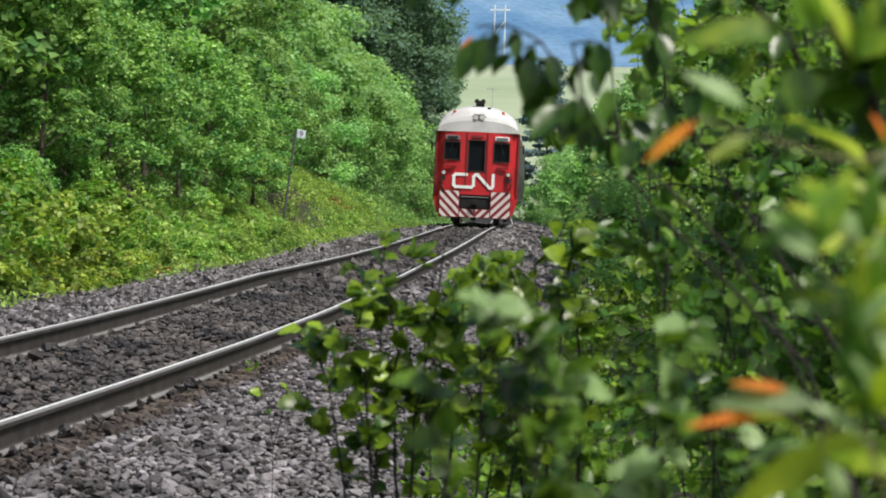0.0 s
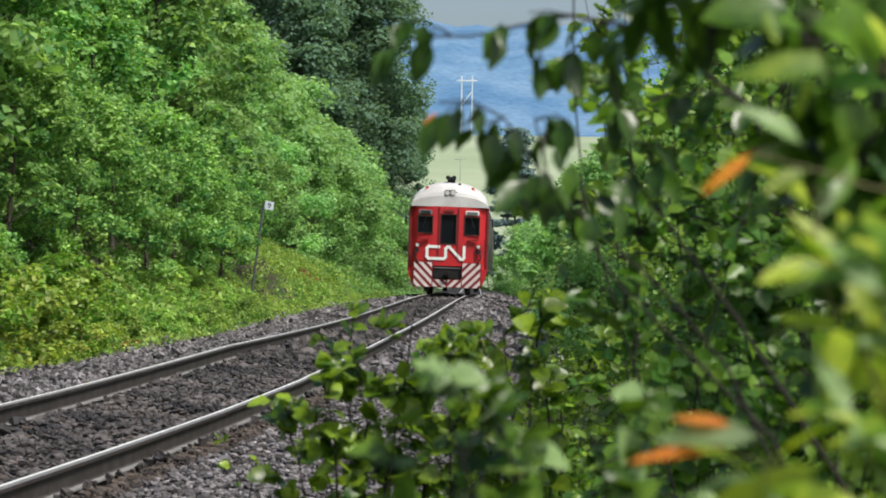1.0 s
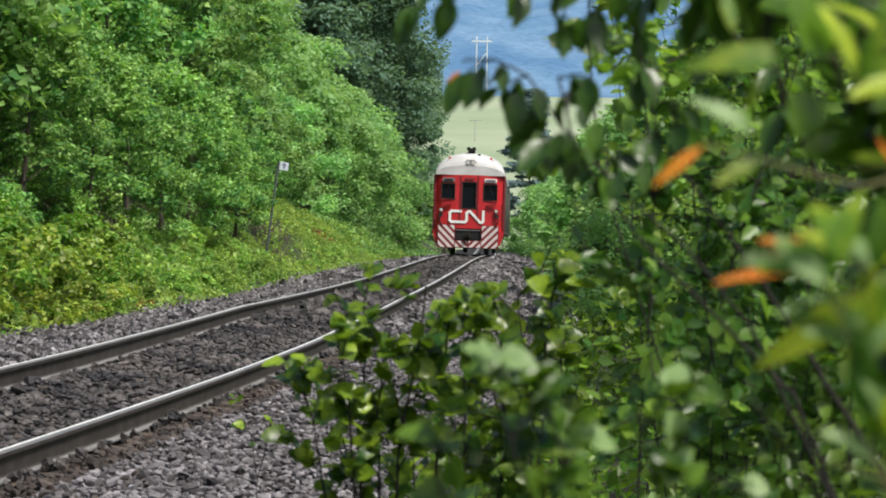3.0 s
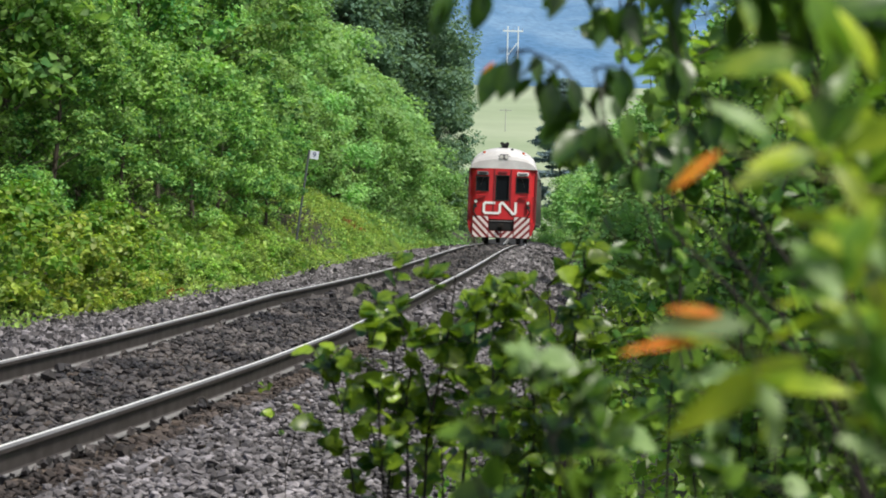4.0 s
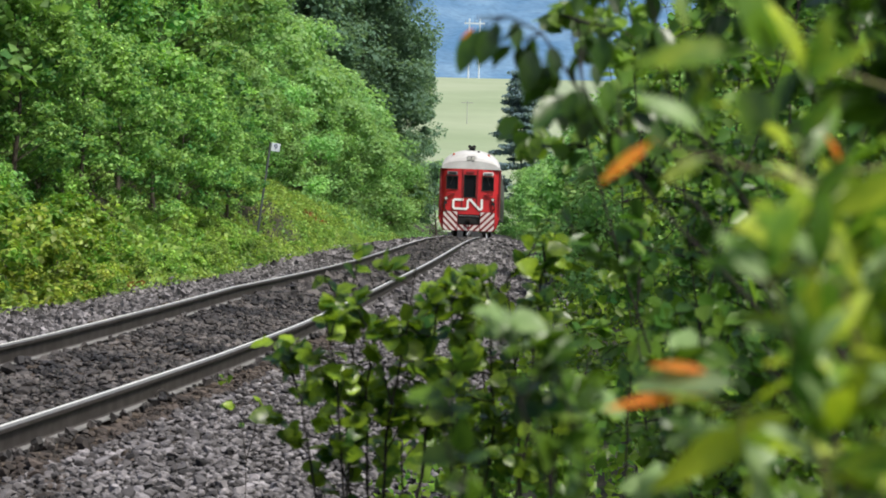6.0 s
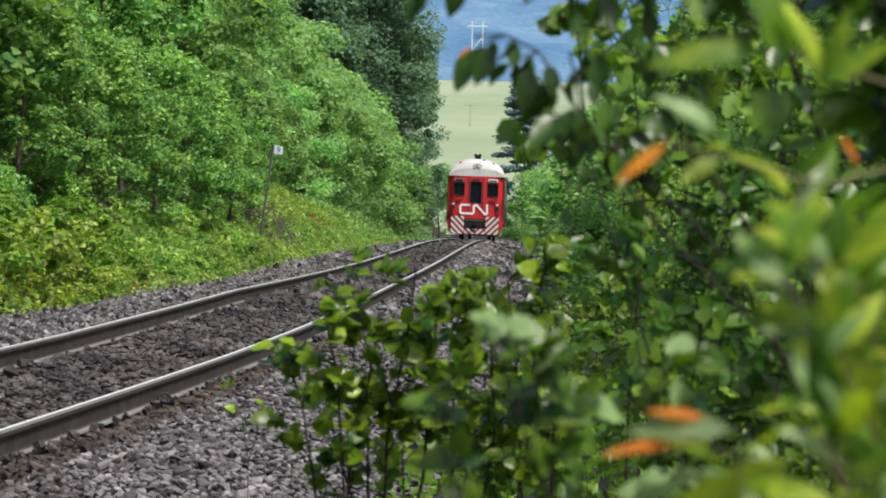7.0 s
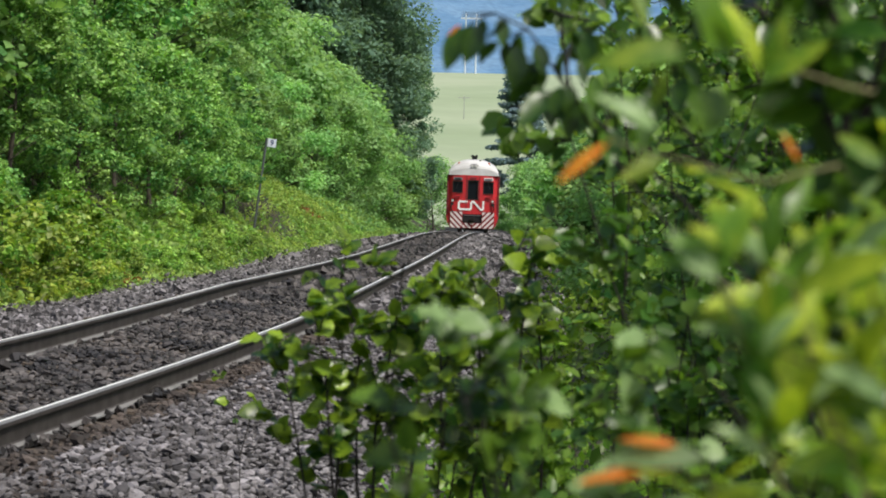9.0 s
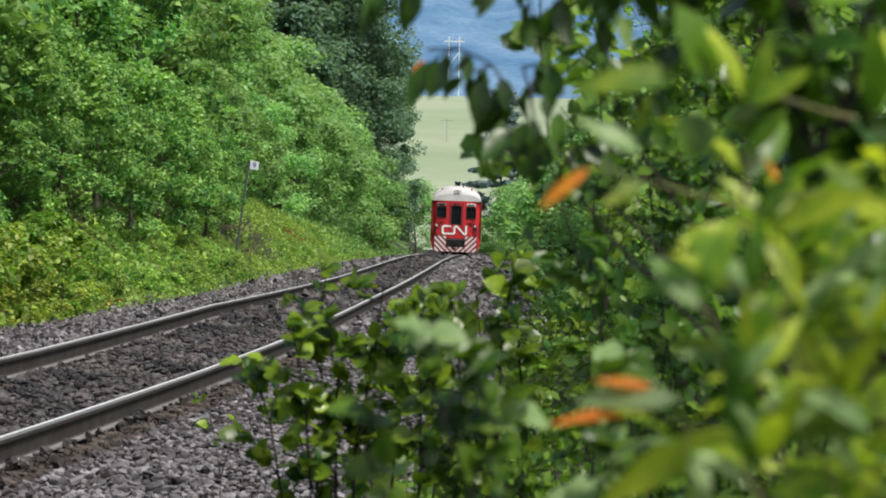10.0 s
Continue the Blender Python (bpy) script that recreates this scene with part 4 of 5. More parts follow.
def clip_strip(c, w, x0, x1, z0, z1):
    """The strip c < x - z < c + w clipped to a rectangle (a polygon, counter-clockwise)."""
    poly = [(x0, z0), (x1, z0), (x1, z1), (x0, z1)]
    for sign, lim in ((1, c - 0.62), (-1, c + w - 0.62)):
        outp = []
        for (ax, az), (bx, bz) in zip(poly, poly[1:] + poly[:1]):
            fa, fb = sign * ((ax - az) - lim), sign * ((bx - bz) - lim)
            if fa >= 0:
                outp.append((ax, az))
            if fa * fb < 0:
                k = fa / (fa - fb)
                outp.append((ax + (bx - ax) * k, az + (bz - az) * k))
        poly = outp
        if not poly:
            return []
    return poly


CAR, WHEELS = railcar()


# ---- near shrubs ----
def leaf_mesh(name, length, width, material, round_=0.5, curl=0.15, fold=0.25, n=7):
    """A leaf along +y from its stalk at the origin: blade in two halves folded at the midrib."""
    vs, fs = [], []
    for i in range(n):
        t = i / (n - 1)
        w = width * 0.5 * (math.sin(math.pi * t ** (0.55 + 0.5 * (1 - round_))) ** (0.7 if round_ > 0.4 else 0.9)) + 0.0004
        y = length * (0.08 + 0.92 * t)
        z = -curl * length * t * t
        wav = 0.05 * width * math.sin(i * 2.4)
        vs += [(-w, y, z + w * fold + wav), (0, y, z), (w, y, z + w * fold - wav)]
    for i in range(n - 1):
        a = i * 3
        fs += [(a, a + 1, a + 4, a + 3), (a + 1, a + 2, a + 5, a + 4)]
    b = len(vs)
    vs += [(-0.0006, 0, 0), (0.0006, 0, 0)]
    fs.append((b, b + 1, 1))
    me = bpy.data.meshes.new(name)
    me.from_pydata(vs, [], fs)
    me.polygons.foreach_set("use_smooth", [True] * len(me.polygons))
    me.materials.append(M[material])
    return me


LEAVES = {
    "alder": [leaf_mesh("alder_leaf", 0.050, 0.038, "alder", 0.8, 0.18, 0.2), leaf_mesh("alder_leaf", 0.044, 0.034, "alder", 0.8, 0.05, 0.35), leaf_mesh("alder_leaf", 0.036, 0.027, "alder", 0.7, 0.25, 0.15)],
    "dark": [leaf_mesh("alder_leaf", 0.056, 0.027, "alder_dark", 0.38, 0.12, 0.35), leaf_mesh("alder_leaf", 0.050, 0.025, "alder_dark", 0.38, 0.28, 0.4), leaf_mesh("alder_leaf", 0.040, 0.019, "alder_dark", 0.35, 0.05, 0.5)],
    "pale": [leaf_mesh("shrub_leaf", 0.052, 0.042, "pale_leaf", 0.9, 0.15, 0.12), leaf_mesh("shrub_leaf", 0.046, 0.036, "pale_leaf", 0.9, 0.05, 0.25), leaf_mesh("shrub_leaf", 0.040, 0.027, "pale_leaf", 0.6, 0.2, 0.3), leaf_mesh("shrub_leaf", 0.046, 0.034, "willow_pale", 0.85, 0.2, 0.3)],
    "willow": [leaf_mesh("willow_leaf", 0.085, 0.022, "willow", 0.3, 0.15, 0.25, 9), leaf_mesh("willow_leaf", 0.070, 0.019, "willow", 0.3, 0.30, 0.2, 9), leaf_mesh("willow_leaf", 0.060, 0.021, "willow", 0.4, 0.05, 0.3, 9), leaf_mesh("willow_leaf", 0.075, 0.017, "willow", 0.3, 0.4, 0.3, 9), leaf_mesh("willow_leaf", 0.062, 0.018, "willow_pale", 0.35, 0.3, 0.3, 9), leaf_mesh("willow_leaf", 0.066, 0.020, "broad_willow", 0.35, 0.2, 0.3, 9)],
    "broad": [leaf_mesh("willow_leaf", 0.058, 0.030, "broad_willow", 0.5, 0.12, 0.3), leaf_mesh("willow_leaf", 0.048, 0.024, "broad_willow", 0.45, 0.25, 0.35), leaf_mesh("willow_leaf", 0.052, 0.026, "alder_dark", 0.45, 0.1, 0.4)],
    "orange": [leaf_mesh("orange_leaf", 0.050, 0.0085, "orange_leaf", 0.3, 0.12, 0.5, 9), leaf_mesh("orange_leaf", 0.058, 0.0085, "orange_leaf", 0.3, 0.05, 0.5, 9)],
}


def grow(start, way, length, steps, wander, rise, rng):
    """Points of a stem that wanders from start and bends up (or down) on its way."""
    p, d = Vector(start), Vector(way).normalized()
    pts = [p.copy()]
    for i in range(steps):
        d = (d + Vector((rng.uniform(-1, 1), rng.uniform(-1, 1), rng.uniform(-1, 1))) * wander + Vector((0, 0, rise))).normalized()
        p = p + d * (length / steps)
        pts.append(p.copy())
    return pts


def leaf_pose(p, way, rng, droop, spread):
    """A leaf at p that stands out from a stem running along way."""
    out = Vector((rng.uniform(-1, 1), rng.uniform(-1, 1), rng.uniform(-0.6, 0.6)))
    y = (out.normalized() * spread + Vector(way).normalized() * 0.6 + Vector((0, 0, -droop))).normalized()
    up = Vector((rng.uniform(-0.7, 0.7), rng.uniform(-1.5, 0.3), 0.8))
    x = y.cross(up).normalized()
    z = x.cross(y)
    m = Matrix((x, y, z)).transposed().to_4x4()
    return Matrix.Translation(p) @ m


def near_shrub(name, label, category, group, stems, kind, seed, per_twig, droop, spread, twig_len, twig_every, twig="twig", r0=0.004, limit=290, size=1.0, low=-9.0, flat=1.0, bare=()):
    """Stems are point lists in the world. Twigs leave the stems; every leaf is a part of its own."""
    rng = random.Random(seed)
    root = thing(name, Matrix.Translation(stems[0][0]), label, category, group)
    o = Vector(stems[0][0])
    n_leaves = 0
    spots = []
    for which, st in enumerate(stems):
        pts = [Vector(p) for p in st]
        # resample to a smooth line
        fine = []
        for a, b in zip(pts, pts[1:]):
            k = max(2, int((b - a).length / 0.02))
            fine += [a.lerp(b, i / k) + Vector((rng.uniform(-1, 1), 0, rng.uniform(-1, 1))) * 0.0012 for i in range(k)]
        fine.append(pts[-1])
        v, f = tube([p - o for p in fine], r0, r0 * 0.35, 6)
        raw("stem", v, f, twig, root, smooth=True)
        run = 0.0
        for a, b in zip(fine, fine[1:]):
            if b.z < low or which in bare:
                continue
            run += (b - a).length
            if run > twig_every:
                run = 0
                way = (b - a).normalized() * 0.7 + Vector((rng.uniform(-1, 1), rng.uniform(-1, 1) * flat, rng.uniform(-0.7, 0.9)))
                tp = grow(b, way, twig_len * rng.uniform(0.5, 1.2), 5, 0.25, -0.08 if droop > 0.5 else 0.06, rng)
                v, f = tube([p - o for p in tp], r0 * 0.45, r0 * 0.18, 5)
                raw("twig", v, f, twig, root, smooth=True)
                for i in range(per_twig):
                    k = rng.uniform(0.15, 1.0) * (len(tp) - 1)
                    j = min(int(k), len(tp) - 2)
                    spots.append((tp[j].lerp(tp[j + 1], k - j), tp[j + 1] - tp[j]))
            elif rng.random() < 0.25:
                spots.append((b, b - a))
    rng.shuffle(spots)
    for p, w in spots[:limit]:
        ob = new("leaf", rng.choice(LEAVES[kind]))
        ob.parent = root
        s = size * rng.uniform(0.65, 1.15)
        ob.matrix_basis = Matrix.Translation(-o) @ leaf_pose(p, w, rng, droop, spread) @ Matrix.Diagonal((s, s, s, 1))
    return root


def extra_leaf(root, p, way, up, mesh, s, label):
    y = Vector(way).normalized()
    x = y.cross(Vector(up)).normalized()
    m = Matrix((x, y, x.cross(y))).transposed().to_4x4()
    ob = new("leaf", mesh)
    ob.parent = root
    ob.matrix_basis = Matrix.Translation(-root.matrix_basis.translation) @ Matrix.Translation(p) @ m @ Matrix.Diagonal((s, s, s, 1))
    tagged(ob, label)


NEAR = "bushes round the camera"
# sapling at the ballast edge, 5.5 m off
S_LABEL = "small-leaved green alder sapling on the ballast edge"
near_shrub("alder_sapling", S_LABEL, "shrub", NEAR, [
    [(-0.10, 5.6, -0.45), (-0.12, 5.6, 0.4), (-0.115, 5.55, 0.85), (-0.07, 5.5, 1.10), (-0.05, 5.45, 1.27)],
    [(-0.12, 5.6, 0.3), (-0.16, 5.6, 0.7), (-0.17, 5.6, 0.95), (-0.14, 5.5, 1.15)],
    [(-0.10, 5.6, 0.3), (-0.02, 5.6, 0.75), (-0.01, 5.6, 1.0), (0.01, 5.5, 1.2)],
], "alder", 71, 9, 0.25, 0.8, 0.13, 0.05, r0=0.007, limit=230, size=1.34, low=0.74)
near_shrub("alder_sapling", S_LABEL, "shrub", NEAR, [
    [(-0.16, 5.5, -0.45), (-0.20, 5.5, 0.5), (-0.24, 5.45, 1.0), (-0.27, 5.4, 1.16)],
    [(-0.18, 5.5, 0.1), (-0.28, 5.6, 0.6), (-0.33, 5.6, 0.9), (-0.37, 5.6, 1.03)],
    [(-0.18, 5.5, 0.2), (-0.22, 5.6, 0.6), (-0.20, 5.6, 0.85), (-0.21, 5.6, 1.22)],
], "alder", 76, 9, 0.25, 0.8, 0.12, 0.05, r0=0.006, limit=230, size=1.28, low=0.74)
near_shrub("alder_sapling", S_LABEL, "shrub", NEAR, [
    [(0.06, 5.2, -0.45), (0.04, 5.2, 0.5), (0.05, 5.2, 0.9), (0.04, 5.2, 1.2)],
    [(0.06, 5.2, 0.1), (0.11, 5.3, 0.6), (0.15, 5.3, 0.9), (0.13, 5.3, 1.2)],
    [(0.06, 5.2, 0.0), (0.18, 5.2, 0.6), (0.23, 5.2, 0.9), (0.24, 5.2, 1.25)],
], "alder", 77, 9, 0.25, 0.8, 0.14, 0.05, r0=0.007, limit=230, size=1.34, low=0.72)
near_shrub("alder_sapling", S_LABEL, "shrub", NEAR, [
    [(0.30, 6.2, -0.45), (0.26, 6.2, 0.5), (0.24, 6.2, 0.9), (0.20, 6.2, 1.22)],
    [(0.28, 6.2, 0.1), (0.18, 6.2, 0.6), (0.14, 6.2, 0.95), (0.10, 6.2, 1.12)],
    [(0.30, 6.2, 0.0), (0.34, 6.2, 0.6), (0.34, 6.2, 0.9), (0.30, 6.2, 1.32)],
], "alder", 79, 9, 0.25, 0.8, 0.15, 0.05, r0=0.007, limit=230, size=1.28, low=0.62)
near_shrub("alder_sapling", S_LABEL, "shrub", NEAR, [
    [(-0.02, 5.8, -0.45), (-0.06, 5.8, 0.4), (-0.08, 5.8, 0.8), (-0.10, 5.8, 1.05)],
    [(-0.04, 5.8, 0.0), (-0.16, 5.8, 0.5), (-0.24, 5.8, 0.75), (-0.28, 5.8, 0.9)],
    [(-0.02, 5.8, 0.0), (0.06, 5.8, 0.5), (0.10, 5.8, 0.8), (0.10, 5.8, 1.0)],
], "alder", 80, 9, 0.25, 0.8, 0.15, 0.05, r0=0.006, limit=230, size=1.34, low=0.57)
near_shrub("alder_sprig", "single small yellow-green sprig in the ballast", "shrub", NEAR, [
    [(-0.93, 11.0, -0.42), (-0.93, 11.0, 0.1), (-0.96, 11.0, 0.30), (-1.0, 11.0, 0.46)],
    [(-0.93, 11.0, 0.1), (-0.88, 11.0, 0.3), (-0.86, 11.0, 0.40)],
], "alder", 78, 3, 0.1, 0.8, 0.08, 0.09, r0=0.004, limit=14, size=1.6, low=0.25)
# pale round-leaved shrub
PALE = near_shrub("round_leaved_shrub", "pale green round-leaved shrub with dark stems", "shrub", NEAR, [
    [(0.22, 2.0, 0.2), (0.16, 1.95, 0.9), (0.11, 1.9, 1.15), (0.05, 1.88, 1.31)],
    [(0.22, 2.0, 0.3), (0.08, 1.95, 0.95), (0.03, 1.9, 1.15), (0.00, 1.9, 1.24)],
    [(0.22, 2.0, 0.4), (0.20, 1.95, 1.0), (0.14, 1.95, 1.15), (0.10, 1.9, 1.30)],
    [(0.24, 2.0, 0.4), (0.26, 2.0, 1.0), (0.22, 2.0, 1.15), (0.19, 2.0, 1.27)],
    [(0.24, 2.0, 0.4), (0.32, 2.0, 0.95), (0.32, 2.0, 1.1), (0.28, 2.0, 1.22)],
], "pale", 72, 7, 0.1, 0.8, 0.08, 0.04, r0=0.003, limit=295, size=0.78, low=1.05)
# overhanging alder branch
HANG = near_shrub("alder_branch_bush", "dark alder with drooping leaves over the track view", "shrub", NEAR, [
    [(0.62, 2.6, 0.3), (0.46, 2.5, 1.1), (0.341, 2.45, 1.331), (0.262, 2.41, 1.418), (0.157, 2.4, 1.51), (0.122, 2.4, 1.549), (0.086, 2.4, 1.602), (0.049, 2.4, 1.618), (0.015, 2.4, 1.616)],
    [(0.60, 2.6, 0.8), (0.40, 2.5, 1.25), (0.22, 2.45, 1.42), (0.14, 2.4, 1.52), (0.12, 2.4, 1.60)],
    [(0.42, 2.5, 1.50), (0.36, 2.45, 1.62), (0.26, 2.45, 1.70), (0.16, 2.4, 1.715), (0.05, 2.4, 1.69), (-0.02, 2.4, 1.685)],
    [(0.55, 2.55, 1.1), (0.36, 2.5, 1.38), (0.24, 2.5, 1.54), (0.20, 2.5, 1.70)],
], "dark", 73, 4, 0.9, 0.45, 0.07, 0.035, r0=0.004, limit=260, size=0.95, low=1.47)
# willow boughs close to the lens
W_UP = near_shrub("willow_bough", "light green willow bough with one orange leaf", "willow bough", "willow boughs", [
    [(0.50, 1.5, 1.05), (0.38, 1.4, 1.30), (0.31, 1.38, 1.42), (0.27, 1.36, 1.455)],
    [(0.27, 1.36, 1.455), (0.225, 1.35, 1.445), (0.17, 1.34, 1.455), (0.126, 1.34, 1.468)],
    [(0.29, 1.36, 1.50), (0.23, 1.355, 1.515), (0.189, 1.35, 1.525)],
], "willow", 74, 6, 0.15, 0.7, 0.05, 0.035, "twig_green", r0=0.0016, limit=110, size=0.8, low=1.2, bare=(1, 2))
W_LOW = near_shrub("willow_bough", "light green willow bough with orange-tipped leaves", "willow bough", "willow boughs", [
    [(0.50, 1.4, 0.95), (0.34, 1.32, 1.16), (0.26, 1.3, 1.26), (0.20, 1.3, 1.31), (0.15, 1.3, 1.325)],
    [(0.34, 1.32, 1.16), (0.27, 1.3, 1.30), (0.23, 1.29, 1.38), (0.215, 1.28, 1.45)],
    [(0.50, 1.4, 0.95), (0.38, 1.3, 1.20), (0.32, 1.28, 1.35), (0.29, 1.28, 1.46)],
    [(0.34, 1.32, 1.16), (0.22, 1.3, 1.20), (0.16, 1.3, 1.215)],
], "willow", 75, 6, 0.15, 0.7, 0.06, 0.035, "twig_green", r0=0.0022, limit=170, size=0.8, low=1.23)
W_SIDE = near_shrub("willow_bough", "light green willow bough with upright leaves", "willow bough", "willow boughs", [
    [(0.36, 1.2, 1.0), (0.24, 1.16, 1.20), (0.195, 1.15, 1.31), (0.175, 1.14, 1.385)],
    [(0.36, 1.2, 1.0), (0.28, 1.18, 1.22), (0.235, 1.16, 1.32), (0.21, 1.15, 1.39)],
    [(0.36, 1.2, 1.0), (0.31, 1.18, 1.25), (0.265, 1.16, 1.34), (0.25, 1.15, 1.39)],
], "willow", 86, 6, -0.1, 0.6, 0.05, 0.03, "twig_green", r0=0.0022, limit=140, size=0.8, low=1.26)
W_DARK = near_shrub("dark_stemmed_willow", "dark forked willow stem with green leaves", "willow bough", "willow boughs", [
    [(0.52, 1.65, 0.9), (0.40, 1.62, 1.3), (0.345, 1.6, 1.46), (0.305, 1.6, 1.525), (0.275, 1.6, 1.61), (0.255, 1.6, 1.75)],
    [(0.345, 1.6, 1.46), (0.368, 1.6, 1.55), (0.385, 1.6, 1.65), (0.39, 1.6, 1.75)],
    [(0.52, 1.65, 0.9), (0.36, 1.6, 1.15), (0.30, 1.6, 1.23), (0.24, 1.6, 1.31)],
    [(0.40, 1.62, 1.3), (0.36, 1.6, 1.50), (0.31, 1.58, 1.60), (0.235, 1.56, 1.585)],
    [(0.345, 1.6, 1.46), (0.33, 1.6, 1.56), (0.25, 1.58, 1.66), (0.19, 1.58, 1.64)],
], "broad", 87, 5, 0.3, 0.6, 0.07, 0.04, "twig", r0=0.0045, limit=290, size=1.05, low=1.3)
W_TIER = near_shrub("willow_bough", "pale yellow-green willow bough spreading level", "willow bough", "willow boughs", [
    [(0.575, 1.610, 0.990), (0.391, 1.495, 1.312), (0.310, 1.449, 1.387), (0.241, 1.438, 1.395), (0.196, 1.438, 1.390)],
    [(0.391, 1.495, 1.312), (0.287, 1.460, 1.358), (0.236, 1.438, 1.404), (0.224, 1.438, 1.456)],
    [(0.391, 1.495, 1.312), (0.345, 1.460, 1.395), (0.305, 1.449, 1.43)],
], "willow", 91, 5, 0.05, 0.6, 0.045, 0.035, "twig_green", r0=0.0025, limit=100, size=1.0, low=1.27)
extra_leaf(HANG, (0.014, 2.4, 1.606), (-0.75, -0.1, -0.65), (0.2, -0.8, 0.6), LEAVES["orange"][0], 0.42, "small orange withered leaf tip")
extra_leaf(W_UP, (0.127, 1.340, 1.467), (-0.77, -0.24, -0.60), (0.2, -0.8, 0.5), LEAVES["orange"][0], 0.84, "bright orange withered leaf")
extra_leaf(W_UP, (0.189, 1.350, 1.525), (-0.99, -0.13, -0.09), (0.2, -0.8, 0.5), LEAVES["willow"][0], 0.92, "long light green willow leaf")
extra_leaf(W_UP, (0.159, 1.350, 1.472), (-0.77, -0.21, 0.60), (0.2, -0.8, 0.5), LEAVES["willow"][4], 0.75, "pale underside of a willow leaf")
extra_leaf(W_UP, (0.201, 1.350, 1.516), (-0.41, -0.17, 0.90), (0.2, -0.8, 0.5), LEAVES["broad"][0], 0.98, "dull green willow leaf")
extra_leaf(W_UP, (0.153, 1.370, 1.486), (0.35, -0.35, 0.87), (0.2, -0.8, 0.5), LEAVES["willow"][3], 0.38, "narrow yellowish willow leaf")
extra_leaf(W_UP, (0.153, 1.500, 1.577), (0.28, -0.31, -0.91), (0.2, -0.8, 0.5), LEAVES["willow"][2], 0.53, "light green willow leaf")
extra_leaf(W_UP, (0.219, 1.340, 1.504), (-0.29, -0.18, 0.94), (0.3, -0.7, 0.7), LEAVES["willow"][1], 0.78, "light green willow leaf")
extra_leaf(W_UP, (0.219, 1.340, 1.504), (0.30, -0.20, 0.93), (0.3, -0.7, 0.7), LEAVES["willow"][0], 0.59, "light green willow leaf")
extra_leaf(W_UP, (0.217, 1.330, 1.504), (0.81, -0.22, 0.55), (0.3, -0.7, 0.7), LEAVES["willow"][2], 0.76, "light green willow leaf")
extra_leaf(W_UP, (0.193, 1.360, 1.504), (-0.18, -0.29, -0.94), (0.3, -0.7, 0.7), LEAVES["pale"][0], 0.65, "round green leaf")
extra_leaf(W_UP, (0.162, 1.350, 1.458), (-0.85, -0.29, -0.44), (0.3, -0.7, 0.7), LEAVES["willow"][2], 0.57, "light green willow leaf")
extra_leaf(W_LOW, (0.173, 1.300, 1.333), (-0.98, -0.16, 0.10), (0.2, -0.8, 0.5), LEAVES["willow"][4], 1.02, "pale underside of a willow leaf")
extra_leaf(W_LOW, (0.212, 1.300, 1.320), (-0.92, -0.10, -0.38), (0.2, -0.8, 0.5), LEAVES["willow"][3], 1.34, "long light green willow leaf")
extra_leaf(HANG, (0.037, 2.400, 1.610), (-0.37, -0.20, -0.91), (0.2, -0.8, 0.5), LEAVES["dark"][0], 0.91, "dark drooping alder leaf")
extra_leaf(HANG, (0.076, 2.400, 1.588), (-0.09, -0.18, -0.98), (0.2, -0.8, 0.5), LEAVES["dark"][0], 0.97, "dark drooping alder leaf")
extra_leaf(HANG, (0.096, 2.400, 1.591), (0.20, -0.25, -0.95), (0.2, -0.8, 0.5), LEAVES["dark"][0], 0.72, "dark drooping alder leaf")
extra_leaf(HANG, (0.108, 2.400, 1.538), (0.15, -0.22, -0.96), (0.2, -0.8, 0.5), LEAVES["dark"][0], 0.82, "dark drooping alder leaf")
extra_leaf(HANG, (0.133, 2.400, 1.534), (0.02, -0.19, -0.98), (0.2, -0.8, 0.5), LEAVES["dark"][0], 0.95, "dark drooping alder leaf")
extra_leaf(HANG, (0.099, 2.400, 1.544), (-0.07, -0.33, -0.94), (0.2, -0.8, 0.5), LEAVES["dark"][0], 0.55, "dark drooping alder leaf")
extra_leaf(HANG, (0.161, 2.400, 1.555), (-0.10, -0.24, -0.97), (0.2, -0.8, 0.5), LEAVES["dark"][0], 0.74, "dark drooping alder leaf")
extra_leaf(HANG, (0.056, 2.400, 1.616), (0.11, -0.28, -0.95), (0.2, -0.8, 0.5), LEAVES["dark"][0], 0.64, "dark drooping alder leaf")
extra_leaf(HANG, (0.188, 2.400, 1.500), (-0.24, -0.24, -0.94), (0.2, -0.8, 0.5), LEAVES["dark"][0], 0.76, "dark drooping alder leaf")
extra_leaf(HANG, (0.212, 2.400, 1.511), (0.10, -0.26, -0.96), (0.2, -0.8, 0.5), LEAVES["dark"][0], 0.69, "dark drooping alder leaf")
extra_leaf(HANG, (0.143, 2.400, 1.571), (0.20, -0.33, -0.92), (0.2, -0.8, 0.5), LEAVES["dark"][0], 0.54, "dark drooping alder leaf")
extra_leaf(W_UP, (0.232, 1.35, 1.475), (0.55, -0.1, -0.8), (0.2, -0.8, 0.6), LEAVES["orange"][0], 0.45, "bright orange withered leaf")
extra_leaf(W_LOW, (0.155, 1.3, 1.327), (-0.98, -0.1, -0.12), (0.1, -0.6, 0.8), LEAVES["orange"][1], 1.1, "bright orange withered leaf")
extra_leaf(W_LOW, (0.155, 1.3, 1.340), (-0.95, -0.1, 0.15), (0.1, -0.8, 0.6), LEAVES["orange"][0], 0.75, "bright orange withered leaf")


